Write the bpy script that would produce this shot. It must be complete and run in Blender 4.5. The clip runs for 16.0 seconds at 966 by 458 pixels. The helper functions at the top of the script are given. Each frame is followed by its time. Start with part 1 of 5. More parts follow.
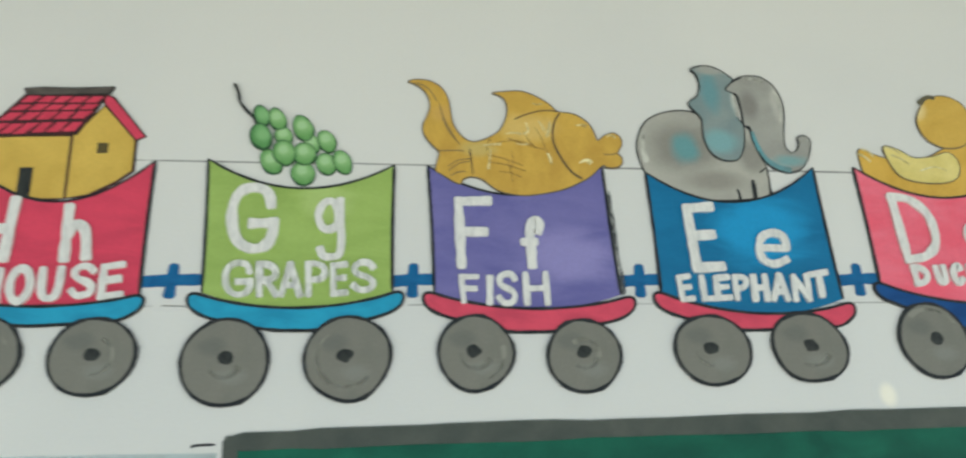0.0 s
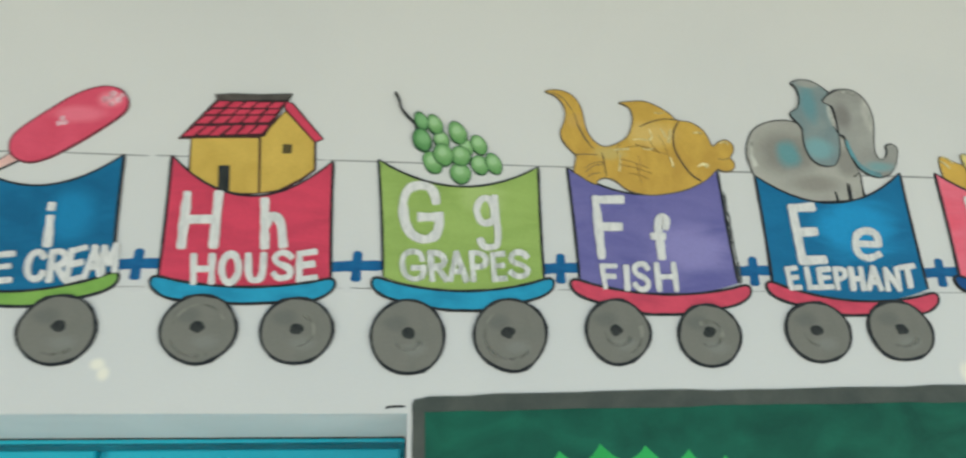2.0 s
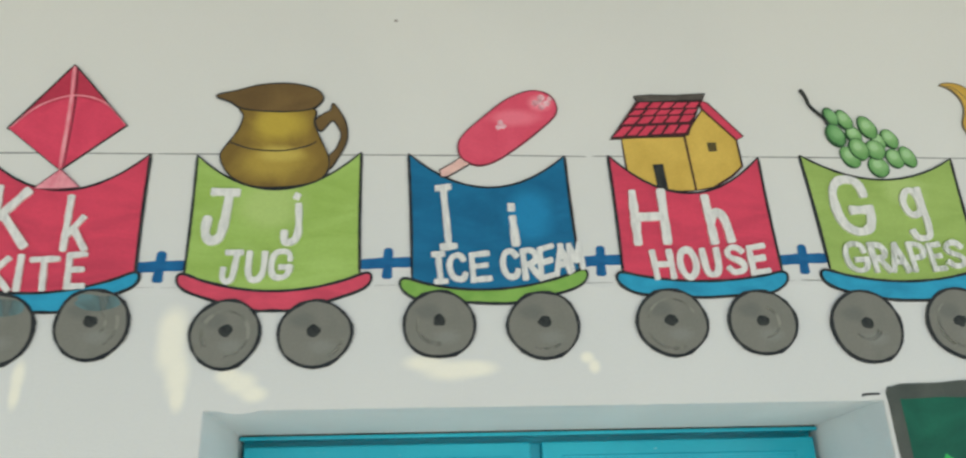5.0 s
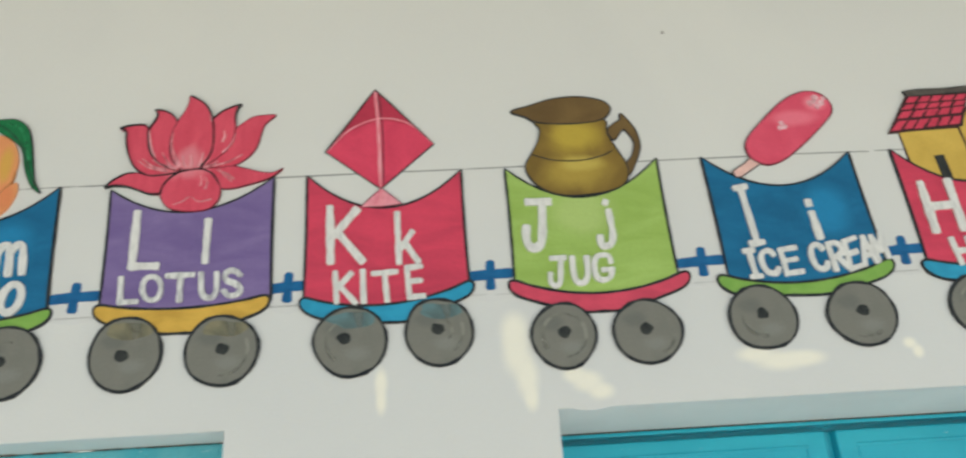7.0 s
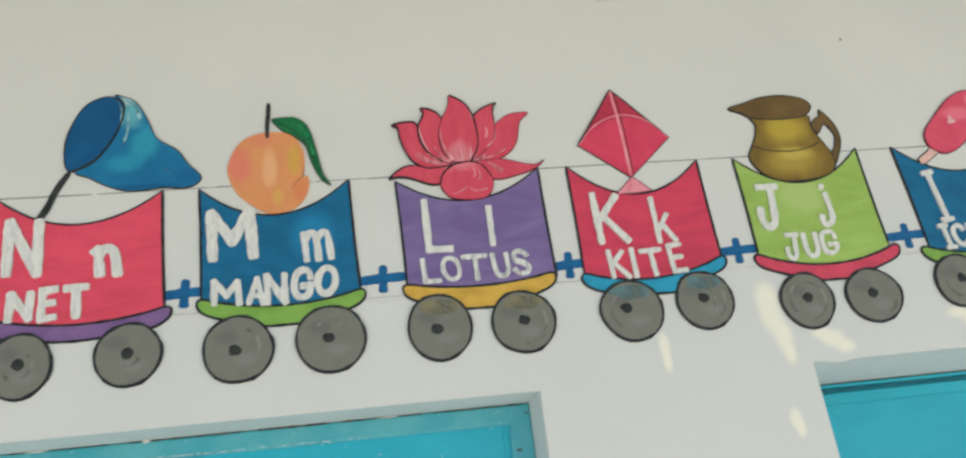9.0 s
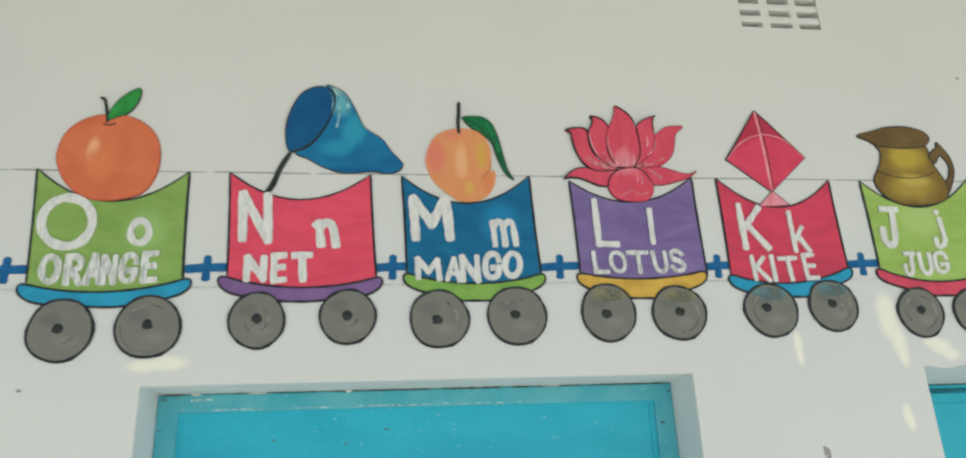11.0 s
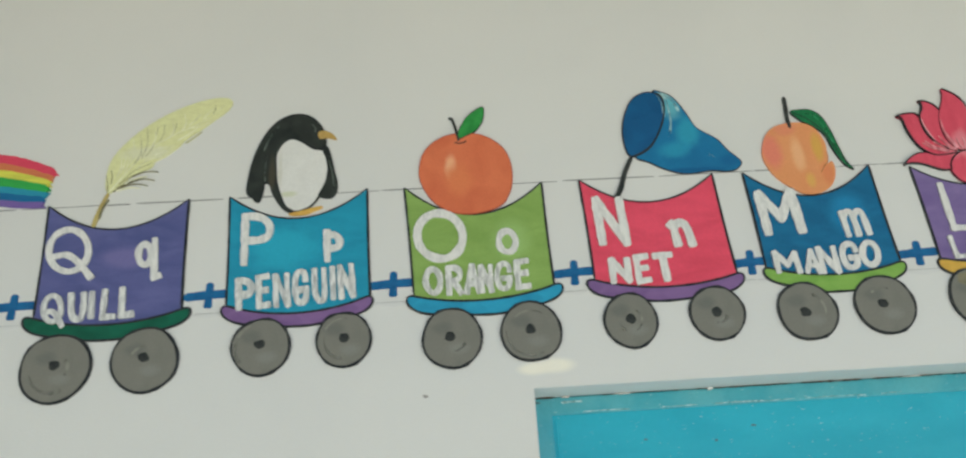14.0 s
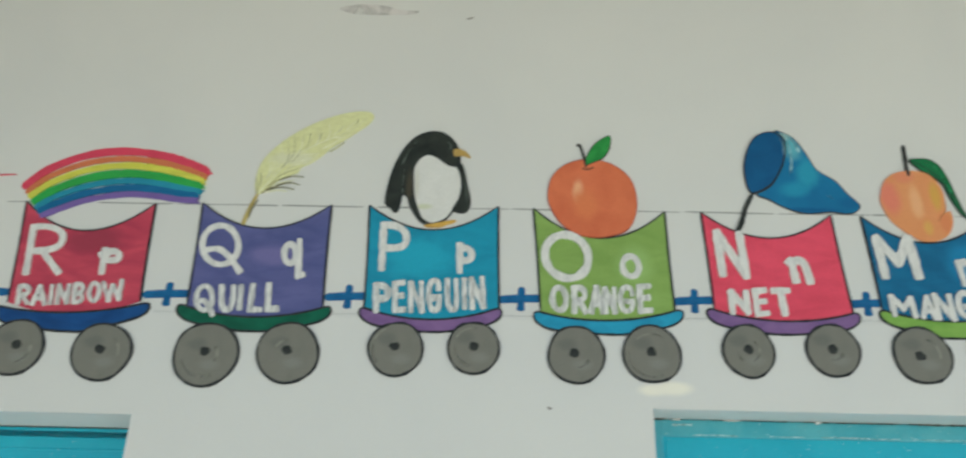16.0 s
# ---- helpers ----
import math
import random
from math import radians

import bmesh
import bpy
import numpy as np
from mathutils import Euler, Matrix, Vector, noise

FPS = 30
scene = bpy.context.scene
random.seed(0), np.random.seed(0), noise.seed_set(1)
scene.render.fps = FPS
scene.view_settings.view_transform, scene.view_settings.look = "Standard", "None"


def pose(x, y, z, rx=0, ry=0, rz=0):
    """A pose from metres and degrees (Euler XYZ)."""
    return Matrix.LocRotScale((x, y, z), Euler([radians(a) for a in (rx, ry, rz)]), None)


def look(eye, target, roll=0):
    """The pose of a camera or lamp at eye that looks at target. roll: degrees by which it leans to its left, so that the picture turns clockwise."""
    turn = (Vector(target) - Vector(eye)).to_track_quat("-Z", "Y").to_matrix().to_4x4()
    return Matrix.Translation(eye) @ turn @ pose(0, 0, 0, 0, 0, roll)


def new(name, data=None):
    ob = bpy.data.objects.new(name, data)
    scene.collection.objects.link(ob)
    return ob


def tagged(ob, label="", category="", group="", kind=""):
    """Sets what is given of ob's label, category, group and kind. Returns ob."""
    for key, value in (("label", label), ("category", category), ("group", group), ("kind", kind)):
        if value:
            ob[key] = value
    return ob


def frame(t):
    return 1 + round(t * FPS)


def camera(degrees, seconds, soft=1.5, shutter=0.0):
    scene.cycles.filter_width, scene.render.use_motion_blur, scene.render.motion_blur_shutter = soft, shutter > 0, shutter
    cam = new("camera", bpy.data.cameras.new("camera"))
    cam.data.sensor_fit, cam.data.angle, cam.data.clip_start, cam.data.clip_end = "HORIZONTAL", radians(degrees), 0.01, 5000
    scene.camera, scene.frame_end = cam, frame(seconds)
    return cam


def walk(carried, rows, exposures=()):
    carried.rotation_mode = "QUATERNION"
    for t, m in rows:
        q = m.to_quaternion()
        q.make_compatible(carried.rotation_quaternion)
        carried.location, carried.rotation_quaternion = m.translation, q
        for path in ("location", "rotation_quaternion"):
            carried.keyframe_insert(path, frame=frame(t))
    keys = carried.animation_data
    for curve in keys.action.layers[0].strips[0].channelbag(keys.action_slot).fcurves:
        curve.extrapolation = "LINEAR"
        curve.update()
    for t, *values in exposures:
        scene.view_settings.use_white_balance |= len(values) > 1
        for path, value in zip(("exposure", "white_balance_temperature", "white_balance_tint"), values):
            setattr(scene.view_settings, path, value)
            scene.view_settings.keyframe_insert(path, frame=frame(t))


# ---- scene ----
cam = camera(65.89, 16.0, soft=2.2, shutter=0.5)
PATH = [
    (0, (4.046, -1.018, 2.03), (4.23, 0.81, 2.82), -1.7),
    (0.3, (3.985, -1.043, 2.025), (4.145, 0.79, 2.809), -2.2),
    (0.5, (3.952, -1.059, 2.024), (4.111, 0.775, 2.806), -2.3),
    (0.8, (3.918, -1.081, 2.025), (4.089, 0.756, 2.798), -1.5),
    (1, (3.902, -1.093, 2.025), (4.099, 0.744, 2.791), -1.1),
    (1.3, (3.878, -1.108, 2.018), (4.111, 0.732, 2.766), -1.8),
    (1.5, (3.86, -1.119, 2.01), (4.095, 0.73, 2.735), -1.6),
    (1.8, (3.827, -1.141, 2.004), (4.04, 0.709, 2.733), -1.4),
    (2, (3.798, -1.161, 2.002), (3.987, 0.693, 2.727), -0.9),
    (2.3, (3.742, -1.194, 1.999), (3.851, 0.667, 2.724), 0.3),
    (2.5, (3.704, -1.204, 1.997), (3.772, 0.664, 2.709), 0.6),
    (2.8, (3.656, -1.203, 1.993), (3.652, 0.664, 2.709), 2.0),
    (3, (3.62, -1.199, 1.989), (3.6, 0.673, 2.692), 1.9),
    (3.4, (3.521, -1.154, 1.98), (3.527, 0.716, 2.69), 0.6),
    (3.5, (3.494, -1.138, 1.979), (3.502, 0.724, 2.71), -0.9),
    (3.6, (3.467, -1.123, 1.981), (3.487, 0.73, 2.733), -2.1),
    (4, (3.352, -1.092, 1.998), (3.39, 0.762, 2.748), -0.5),
    (4.2, (3.289, -1.094, 1.999), (3.379, 0.756, 2.754), -0.1),
    (6.3, (2.827, -1.216, 1.96), (2.977, 0.667, 2.62), -1.9),
    (6.5, (2.773, -1.194, 1.948), (2.866, 0.679, 2.641), -2.6),
    (6.8, (2.678, -1.167, 1.964), (2.743, 0.687, 2.71), -3.5),
    (7, (2.608, -1.163, 1.972), (2.69, 0.68, 2.744), -3.7),
    (7.3, (2.498, -1.164, 1.958), (2.628, 0.69, 2.697), -2.3),
    (7.5, (2.423, -1.167, 1.944), (2.598, 0.69, 2.666), -2.9),
    (7.9, (2.28, -1.224, 1.934), (2.602, 0.636, 2.595), -3.6),
    (8, (2.248, -1.242, 1.934), (2.559, 0.622, 2.587), -3.1),
    (8.1, (2.219, -1.257, 1.936), (2.503, 0.611, 2.591), -2.2),
    (8.5, (2.117, -1.282, 1.954), (2.381, 0.585, 2.62), -3.0),
    (8.9, (2.023, -1.278, 1.947), (2.269, 0.564, 2.686), -6.2),
    (9, (1.999, -1.276, 1.943), (2.267, 0.564, 2.682), -6.9),
    (9.1, (1.975, -1.273, 1.938), (2.265, 0.575, 2.647), -6.3),
    (9.2, (1.951, -1.272, 1.936), (2.254, 0.578, 2.634), -5.1),
    (11.3, (1.611, -1.459, 1.949), (1.868, 0.412, 2.608), -2.1),
    (11.5, (1.599, -1.47, 1.932), (1.834, 0.398, 2.607), -1.9),
    (11.8, (1.562, -1.484, 1.920), (1.753, 0.384, 2.609), -1.0),
    (12, (1.54, -1.503, 1.923), (1.673, 0.372, 2.605), -0.8),
    (12.3, (1.484, -1.502, 1.905), (1.538, 0.373, 2.6), -0.2),
    (12.5, (1.441, -1.498, 1.896), (1.475, 0.379, 2.586), 0.1),
    (12.8, (1.386, -1.482, 1.908), (1.433, 0.396, 2.594), -1.2),
    (13, (1.349, -1.457, 1.914), (1.363, 0.419, 2.607), -3.4),
    (13.3, (1.281, -1.403, 1.913), (1.273, 0.48, 2.59), -3.6),
    (13.5, (1.227, -1.385, 1.913), (1.253, 0.491, 2.608), -4.0),
    (13.8, (1.14, -1.394, 1.92), (1.175, 0.47, 2.644), -2.5),
    (14, (1.083, -1.409, 1.924), (1.138, 0.453, 2.652), -3.7),
    (14.5, (0.972, -1.458, 1.911), (1.095, 0.399, 2.643), -3.3),
    (14.8, (0.936, -1.479, 1.898), (0.976, 0.378, 2.639), -2.1),
    (15, (0.925, -1.484, 1.915), (0.952, 0.38, 2.64), -2.2),
    (15.5, (0.937, -1.491, 1.931), (0.994, 0.37, 2.662), -2.1),
    (15.8, (0.914, -1.49, 1.922), (0.926, 0.362, 2.678), 0.4),
    (15.9, (0.9, -1.489, 1.916), (0.889, 0.359, 2.68), 1.1),
    (16, (0.884, -1.488, 1.91), (0.852, 0.36, 2.673), 1.4),
]
walk(cam, [(t, look(eye, target, roll)) for t, eye, target, roll in PATH],
     [(0.0, 0.58, 6320, 1), (3.5, 0.56, 6400, 2), (7.0, 0.58, 6600, 5), (8.0, 0.52, 6450, 4), (9.0, 0.57, 6580, 5), (12.0, 0.54, 6460, 3), (14.5, 0.47, 6500, 3), (16.0, 0.43, 6360, 1)])

from mathutils.geometry import tessellate_polygon

# ---- light: an unseen slab is added to shade the wall, before a sunlit yard ----
world = bpy.data.worlds.new("sky")
scene.world = world
world.use_nodes = True
wn = world.node_tree.nodes
sky = wn.new("ShaderNodeTexSky")
sky.sky_type = "NISHITA"
sky.sun_disc = False
sky.sun_elevation = radians(58)
sky.air_density, sky.dust_density, sky.ozone_density = 1.0, 1.0, 1.0
sky.sun_rotation = radians(130)
wn["Background"].inputs["Strength"].default_value = 0.10
world.node_tree.links.new(sky.outputs[0], wn["Background"].inputs["Color"])
sun_data = bpy.data.lights.new("sun", "SUN")
sun_data.energy, sun_data.angle, sun_data.color = 4.0, radians(0.5), (1.0, 0.96, 0.90)
sun = new("sun", sun_data)
sun.matrix_world = look((3.94, -3.29, 8.0), (0.0, 0.0, 0.0))

# ---- materials ----
MM = 0.001
STEP = 0.0005  # thickness of one coat of paint


def col(r, g, b):
    """Base colour of a pigment from its swatch."""
    c = [(v / 255) ** 2.2 / 0.78 for v in (r, g, b)]
    grey = 0.3 * c[0] + 0.55 * c[1] + 0.15 * c[2]
    return tuple(min(0.86, 0.90 * v + 0.10 * grey) for v in c) + (1.0,)


def paint(name, c1, c2=None, scale=16.0, stretch=(1, 1, 1), rough=0.5, blobs=(), fine=0.10, bump=0.12, thin=0.0, flecks=None, sheen=0.2):
    """Brushed paint: two tones streaked into each other, soft brushed-in patches (x, z, rx, rz in mm, colour), fine grain and relief."""
    m = bpy.data.materials.new(name)
    m.use_nodes = True
    nt = m.node_tree
    n, link = nt.nodes, nt.links.new
    bsdf = n["Principled BSDF"]
    tc = n.new("ShaderNodeTexCoord")
    mp = n.new("ShaderNodeMapping")
    mp.inputs["Scale"].default_value = stretch
    link(tc.outputs["Object"], mp.inputs[0])
    no = n.new("ShaderNodeTexNoise")
    no.inputs["Scale"].default_value, no.inputs["Detail"].default_value, no.inputs["Distortion"].default_value = scale, 5, 0.6
    link(mp.outputs[0], no.inputs["Vector"])
    ramp = n.new("ShaderNodeMapRange")
    ramp.inputs["From Min"].default_value, ramp.inputs["From Max"].default_value = 0.36, 0.66
    link(no.outputs["Fac"], ramp.inputs["Value"])
    mix = n.new("ShaderNodeMix")
    mix.data_type = "RGBA"
    mix.inputs["A"].default_value, mix.inputs["B"].default_value = c1, c2 or c1
    link(ramp.outputs[0], mix.inputs["Factor"])
    out = mix.outputs["Result"]
    for x, z, rx, rz, c in blobs:
        b = n.new("ShaderNodeMapping")
        b.vector_type = "POINT"
        b.inputs["Location"].default_value = (-x / rx, 0, -z / rz)
        b.inputs["Scale"].default_value = (1000 / rx, 0, 1000 / rz)
        link(tc.outputs["Object"], b.inputs[0])
        ln = n.new("ShaderNodeVectorMath")
        ln.operation = "LENGTH"
        link(b.outputs[0], ln.inputs[0])
        ad = n.new("ShaderNodeMath")
        ad.operation = "MULTIPLY_ADD"
        link(no.outputs["Fac"], ad.inputs[0])
        ad.inputs[1].default_value = 0.9
        link(ln.outputs["Value"], ad.inputs[2])
        mr = n.new("ShaderNodeMapRange")
        mr.interpolation_type = "SMOOTHSTEP"
        for key, v in (("From Min", 0.75), ("From Max", 1.45), ("To Min", 1.0), ("To Max", 0.0)):
            mr.inputs[key].default_value = v
        link(ad.outputs[0], mr.inputs["Value"])
        mx = n.new("ShaderNodeMix")
        mx.data_type = "RGBA"
        link(mr.outputs[0], mx.inputs["Factor"])
        link(out, mx.inputs["A"])
        mx.inputs["B"].default_value = c
        out = mx.outputs["Result"]
    if flecks:
        size, most, c = flecks
        fm = n.new("ShaderNodeMapping")
        fm.inputs["Scale"].default_value = (1, 1, 2.6)
        fm.inputs["Rotation"].default_value = (0, 0.35, 0)
        link(tc.outputs["Object"], fm.inputs[0])
        fn = n.new("ShaderNodeTexNoise")
        fn.inputs["Scale"].default_value, fn.inputs["Detail"].default_value = size, 2
        link(fm.outputs[0], fn.inputs["Vector"])
        fr = n.new("ShaderNodeMapRange")
        fr.inputs["From Min"].default_value, fr.inputs["From Max"].default_value = most, most + 0.05
        link(fn.outputs["Fac"], fr.inputs["Value"])
        fx = n.new("ShaderNodeMix")
        fx.data_type = "RGBA"
        link(fr.outputs[0], fx.inputs["Factor"])
        link(out, fx.inputs["A"])
        fx.inputs["B"].default_value = c
        out = fx.outputs["Result"]
    grain = n.new("ShaderNodeTexNoise")
    grain.inputs["Scale"].default_value, grain.inputs["Detail"].default_value = 240, 4
    link(tc.outputs["Object"], grain.inputs["Vector"])
    gm = n.new("ShaderNodeMapRange")
    gm.inputs["To Min"].default_value, gm.inputs["To Max"].default_value = 1 - fine, 1 + fine
    link(grain.outputs["Fac"], gm.inputs["Value"])
    mul = n.new("ShaderNodeMix")
    mul.data_type, mul.blend_type = "RGBA", "MULTIPLY"
    mul.inputs["Factor"].default_value = 1
    link(out, mul.inputs["A"])
    link(gm.outputs[0], mul.inputs["B"])
    link(mul.outputs["Result"], bsdf.inputs["Base Color"])
    bsdf.inputs["Roughness"].default_value = rough
    bsdf.inputs["Specular IOR Level"].default_value = sheen
    bp = n.new("ShaderNodeBump")
    bp.inputs["Strength"].default_value, bp.inputs["Distance"].default_value = bump, 0.002
    link(grain.outputs["Fac"], bp.inputs["Height"])
    link(bp.outputs[0], bsdf.inputs["Normal"])
    if thin:
        tr = n.new("ShaderNodeBsdfTransparent")
        ms = n.new("ShaderNodeMixShader")
        tm = n.new("ShaderNodeMapRange")
        for key, v in (("From Min", 0.42), ("From Max", 0.68), ("To Min", 0.0), ("To Max", thin)):
            tm.inputs[key].default_value = v
        link(no.outputs["Fac"], tm.inputs["Value"])
        link(tm.outputs[0], ms.inputs[0])
        link(bsdf.outputs[0], ms.inputs[1])
        link(tr.outputs[0], ms.inputs[2])
        link(ms.outputs[0], n["Material Output"].inputs["Surface"])
    return m


def glaze(name, c, cover):
    """A thin coat that lets the wall show through."""
    m = paint(name, c, tuple(0.97 * v for v in c[:3]) + (1,), 9, rough=0.5, fine=0.03)
    n, link = m.node_tree.nodes, m.node_tree.links.new
    clear, mix = n.new("ShaderNodeBsdfTransparent"), n.new("ShaderNodeMixShader")
    mix.inputs[0].default_value = cover
    link(clear.outputs[0], mix.inputs[1])
    link(n["Principled BSDF"].outputs[0], mix.inputs[2])
    link(mix.outputs[0], n["Material Output"].inputs["Surface"])
    return m


PLASTER = ((0.74, 0.735, 0.70, 1), (0.70, 0.70, 0.675, 1))
plaster = paint("wall_plaster", *PLASTER, 1.6, rough=0.34, fine=0.025, bump=0.25, sheen=0.65)
# Reveal plaster in a lighter tone than the wall, to brighten shaded soffits.
reveal_brightened = paint("reveal_brightened", (0.79, 0.795, 0.79, 1), (0.73, 0.74, 0.735, 1), 5, rough=0.7, fine=0.04, bump=0.3, sheen=0.38)
concrete = paint("ground_concrete", (0.68, 0.65, 0.58, 1), (0.60, 0.57, 0.51, 1), 1.2, rough=0.9, fine=0.1)
slab_concrete = paint("slab_concrete", (0.34, 0.33, 0.31, 1), (0.28, 0.27, 0.26, 1), 2, rough=0.9)
dark_room = paint("room_shade", (0.25, 0.25, 0.24, 1), None, 3)
ink = paint("outline_black", col(32, 36, 40), col(52, 54, 55), 40, fine=0.2)
ink_dry = paint("dry_black", col(70, 74, 76), col(96, 98, 98), 70, (3, 1, 1), thin=1.0)
white = paint("lettering_white", (0.80, 0.79, 0.76, 1), (0.72, 0.72, 0.70, 1), 70, (2.2, 1, 0.6), thin=0.12, bump=0.3)
wash = paint("lettering_wash", (0.78, 0.78, 0.75, 1), (0.70, 0.71, 0.70, 1), 60, (2.2, 1, 0.6), thin=0.42, bump=0.3)
teal_enamel = paint("shutter_enamel", (0.022, 0.40, 0.54, 1), (0.030, 0.45, 0.59, 1), 5, (1, 1, 2.5), rough=0.22, fine=0.06, bump=0.05, flecks=(95, 0.725, (0.26, 0.55, 0.62, 1)), sheen=0.36)
door_enamel = paint("door_enamel", (0.022, 0.40, 0.54, 1), (0.030, 0.45, 0.59, 1), 5, (1, 1, 2.5), rough=0.20, fine=0.06, bump=0.05, flecks=(95, 0.705, (0.32, 0.60, 0.66, 1)), sheen=0.36)
frame_enamel = paint("door_frame_enamel", (0.10, 0.44, 0.52, 1), (0.05, 0.38, 0.48, 1), 12, (1, 1, 1), rough=0.34, fine=0.12, bump=0.3, flecks=(60, 0.67, (0.26, 0.54, 0.60, 1)), sheen=0.5)
gap_dark = paint("gap_dark_brown", (0.03, 0.03, 0.03, 1), (0.12, 0.08, 0.06, 1), 20)
wheel_grey = paint("wheel_grey", col(109, 109, 101), col(114, 113, 105), 20, fine=0.12, blobs=[(10, -20, 30, 16, col(118, 119, 112)), (-18, 20, 26, 16, col(101, 102, 96))])
arc_grey = paint("wheel_brush_arc", col(126, 126, 116), col(118, 118, 109), 14, thin=1.0)
hub_black = paint("hub_black", col(38, 42, 42), col(58, 60, 58), 60)
coupling_blue = paint("coupling_blue", col(14, 96, 146), col(10, 82, 130), 40)
white_cover = glaze("white_cover", (0.84, 0.84, 0.82, 1), 0.85)
pencil = paint("pencil_grey", (0.22, 0.22, 0.22, 1), (0.42, 0.42, 0.40, 1), 60, thin=0.4)


# ---- drawing on the wall: x across, z up, in mm from the thing's own place ----
def smooth(pts, closed=False, k=5):
    out, n = [], len(pts)
    for i in range(n if closed else n - 1):
        p = [pts[(i + j) % n] if closed else pts[min(max(i + j, 0), n - 1)] for j in (-1, 0, 1, 2)]
        for s in range(k):
            u = s / k
            out.append(tuple(0.5 * (2 * p[1][a] + (p[2][a] - p[0][a]) * u + (2 * p[0][a] - 5 * p[1][a] + 4 * p[2][a] - p[3][a]) * u * u
                                    + (3 * p[1][a] - p[0][a] - 3 * p[2][a] + p[3][a]) * u ** 3) for a in (0, 1)))
    if not closed:
        out.append(tuple(pts[-1]))
    return out


def fill(bm, loop, level):
    """A coat of paint with this outline, its edge going back to the wall."""
    top = [bm.verts.new((x * MM, -level * STEP, z * MM)) for x, z in loop]
    from_wall = [bm.verts.new((x * MM, 0, z * MM)) for x, z in loop]
    n = len(loop)
    tris = tessellate_polygon([[Vector((x, z, 0)) for x, z in loop]])
    for tri in tris:
        a, b, c = (loop[i] for i in tri)
        turn = (b[0] - a[0]) * (c[1] - a[1]) - (b[1] - a[1]) * (c[0] - a[0])
        if abs(turn) > 1e-9:
            order = tri if turn > 0 else tri[::-1]
            if len(set(order)) == 3 and bm.faces.get([top[i] for i in order]) is None:
                bm.faces.new([top[i] for i in order])
    for i in range(n):
        j = (i + 1) % n
        bm.faces.new((top[j], top[i], from_wall[i], from_wall[j]))
    return bm


def stroke(bm, pts, w, level, closed=False, k=5, rough=0.16, raw=False, cap=0.55):
    """A brush stroke along a line; w: width in mm, or the widths at its two ends."""
    line = list(pts) if raw else smooth(pts, closed, k)
    n = len(line)
    w0, w1 = w if isinstance(w, tuple) else (w, w)
    left, right = [], []
    for i, (x, z) in enumerate(line):
        a, b = (line[i - 1], line[(i + 1) % n]) if closed else (line[max(i - 1, 0)], line[min(i + 1, n - 1)])
        dx, dz = b[0] - a[0], b[1] - a[1]
        d = math.hypot(dx, dz) or 1
        half = 0.5 * (w0 + (w1 - w0) * i / max(n - 1, 1)) * (1 + rough * 2 * noise.noise((x * 0.06, z * 0.06, level)))
        if not closed and i in (0, n - 1):
            half *= cap
        left.append((x - dz / d * half, z + dx / d * half))
        right.append((x + dz / d * half, z - dx / d * half))
    def ring(some, y):
        return [bm.verts.new((x * MM, y, z * MM)) for x, z in some]
    lt, rt, lb, rb = ring(left, -level * STEP), ring(right, -level * STEP), ring(left, 0), ring(right, 0)
    for i in range(n if closed else n - 1):
        j = (i + 1) % n
        bm.faces.new((rt[i], rt[j], lt[j], lt[i]))
        bm.faces.new((lt[i], lt[j], lb[j], lb[i]))
        bm.faces.new((rt[j], rt[i], rb[i], rb[j]))
    if not closed:
        bm.faces.new((lt[0], lb[0], rb[0], rt[0]))
        bm.faces.new((rt[-1], rb[-1], lb[-1], lt[-1]))
    return bm


def oval(cx, cz, rx, rz, turn=0, n=28, wob=0.03, seed=0):
    out = []
    for i in range(n):
        a = 2 * math.pi * i / n
        r = 1 + wob * 2 * noise.noise((math.cos(a) * 1.1 + seed * 7.3, math.sin(a) * 1.1, seed * 1.7))
        x, z = rx * r * math.cos(a), rz * r * math.sin(a)
        c, s = math.cos(radians(turn)), math.sin(radians(turn))
        out.append((cx + c * x - s * z, cz + s * x + c * z))
    return out


def part(name, bm, material, parent=None, label="", at=(0, 0, 0)):
    me = bpy.data.meshes.new(name)
    bm.to_mesh(me)
    bm.free()
    me.materials.append(material)
    ob = new(name, me)
    ob.parent = parent
    ob.location = at
    return tagged(ob, label)


def filled(loop, level):
    return fill(bmesh.new(), loop, level)


def stroked(pts, w, level, **more):
    return stroke(bmesh.new(), pts, w, level, **more)


def thing(name, x, z, label, category, group=""):
    ob = new(name)
    ob.empty_display_size = 0.05
    ob.location = (x, 0, z)
    return tagged(ob, label, category, group)


def box(bm, x0, x1, y0, y1, z0, z1):
    v = [bm.verts.new((x, y, z)) for x in (x0, x1) for y in (y0, y1) for z in (z0, z1)]
    for f in ((0, 1, 3, 2), (4, 6, 7, 5), (0, 4, 5, 1), (2, 3, 7, 6), (0, 2, 6, 4), (1, 5, 7, 3)):
        bm.faces.new([v[i] for i in f])
    return bm


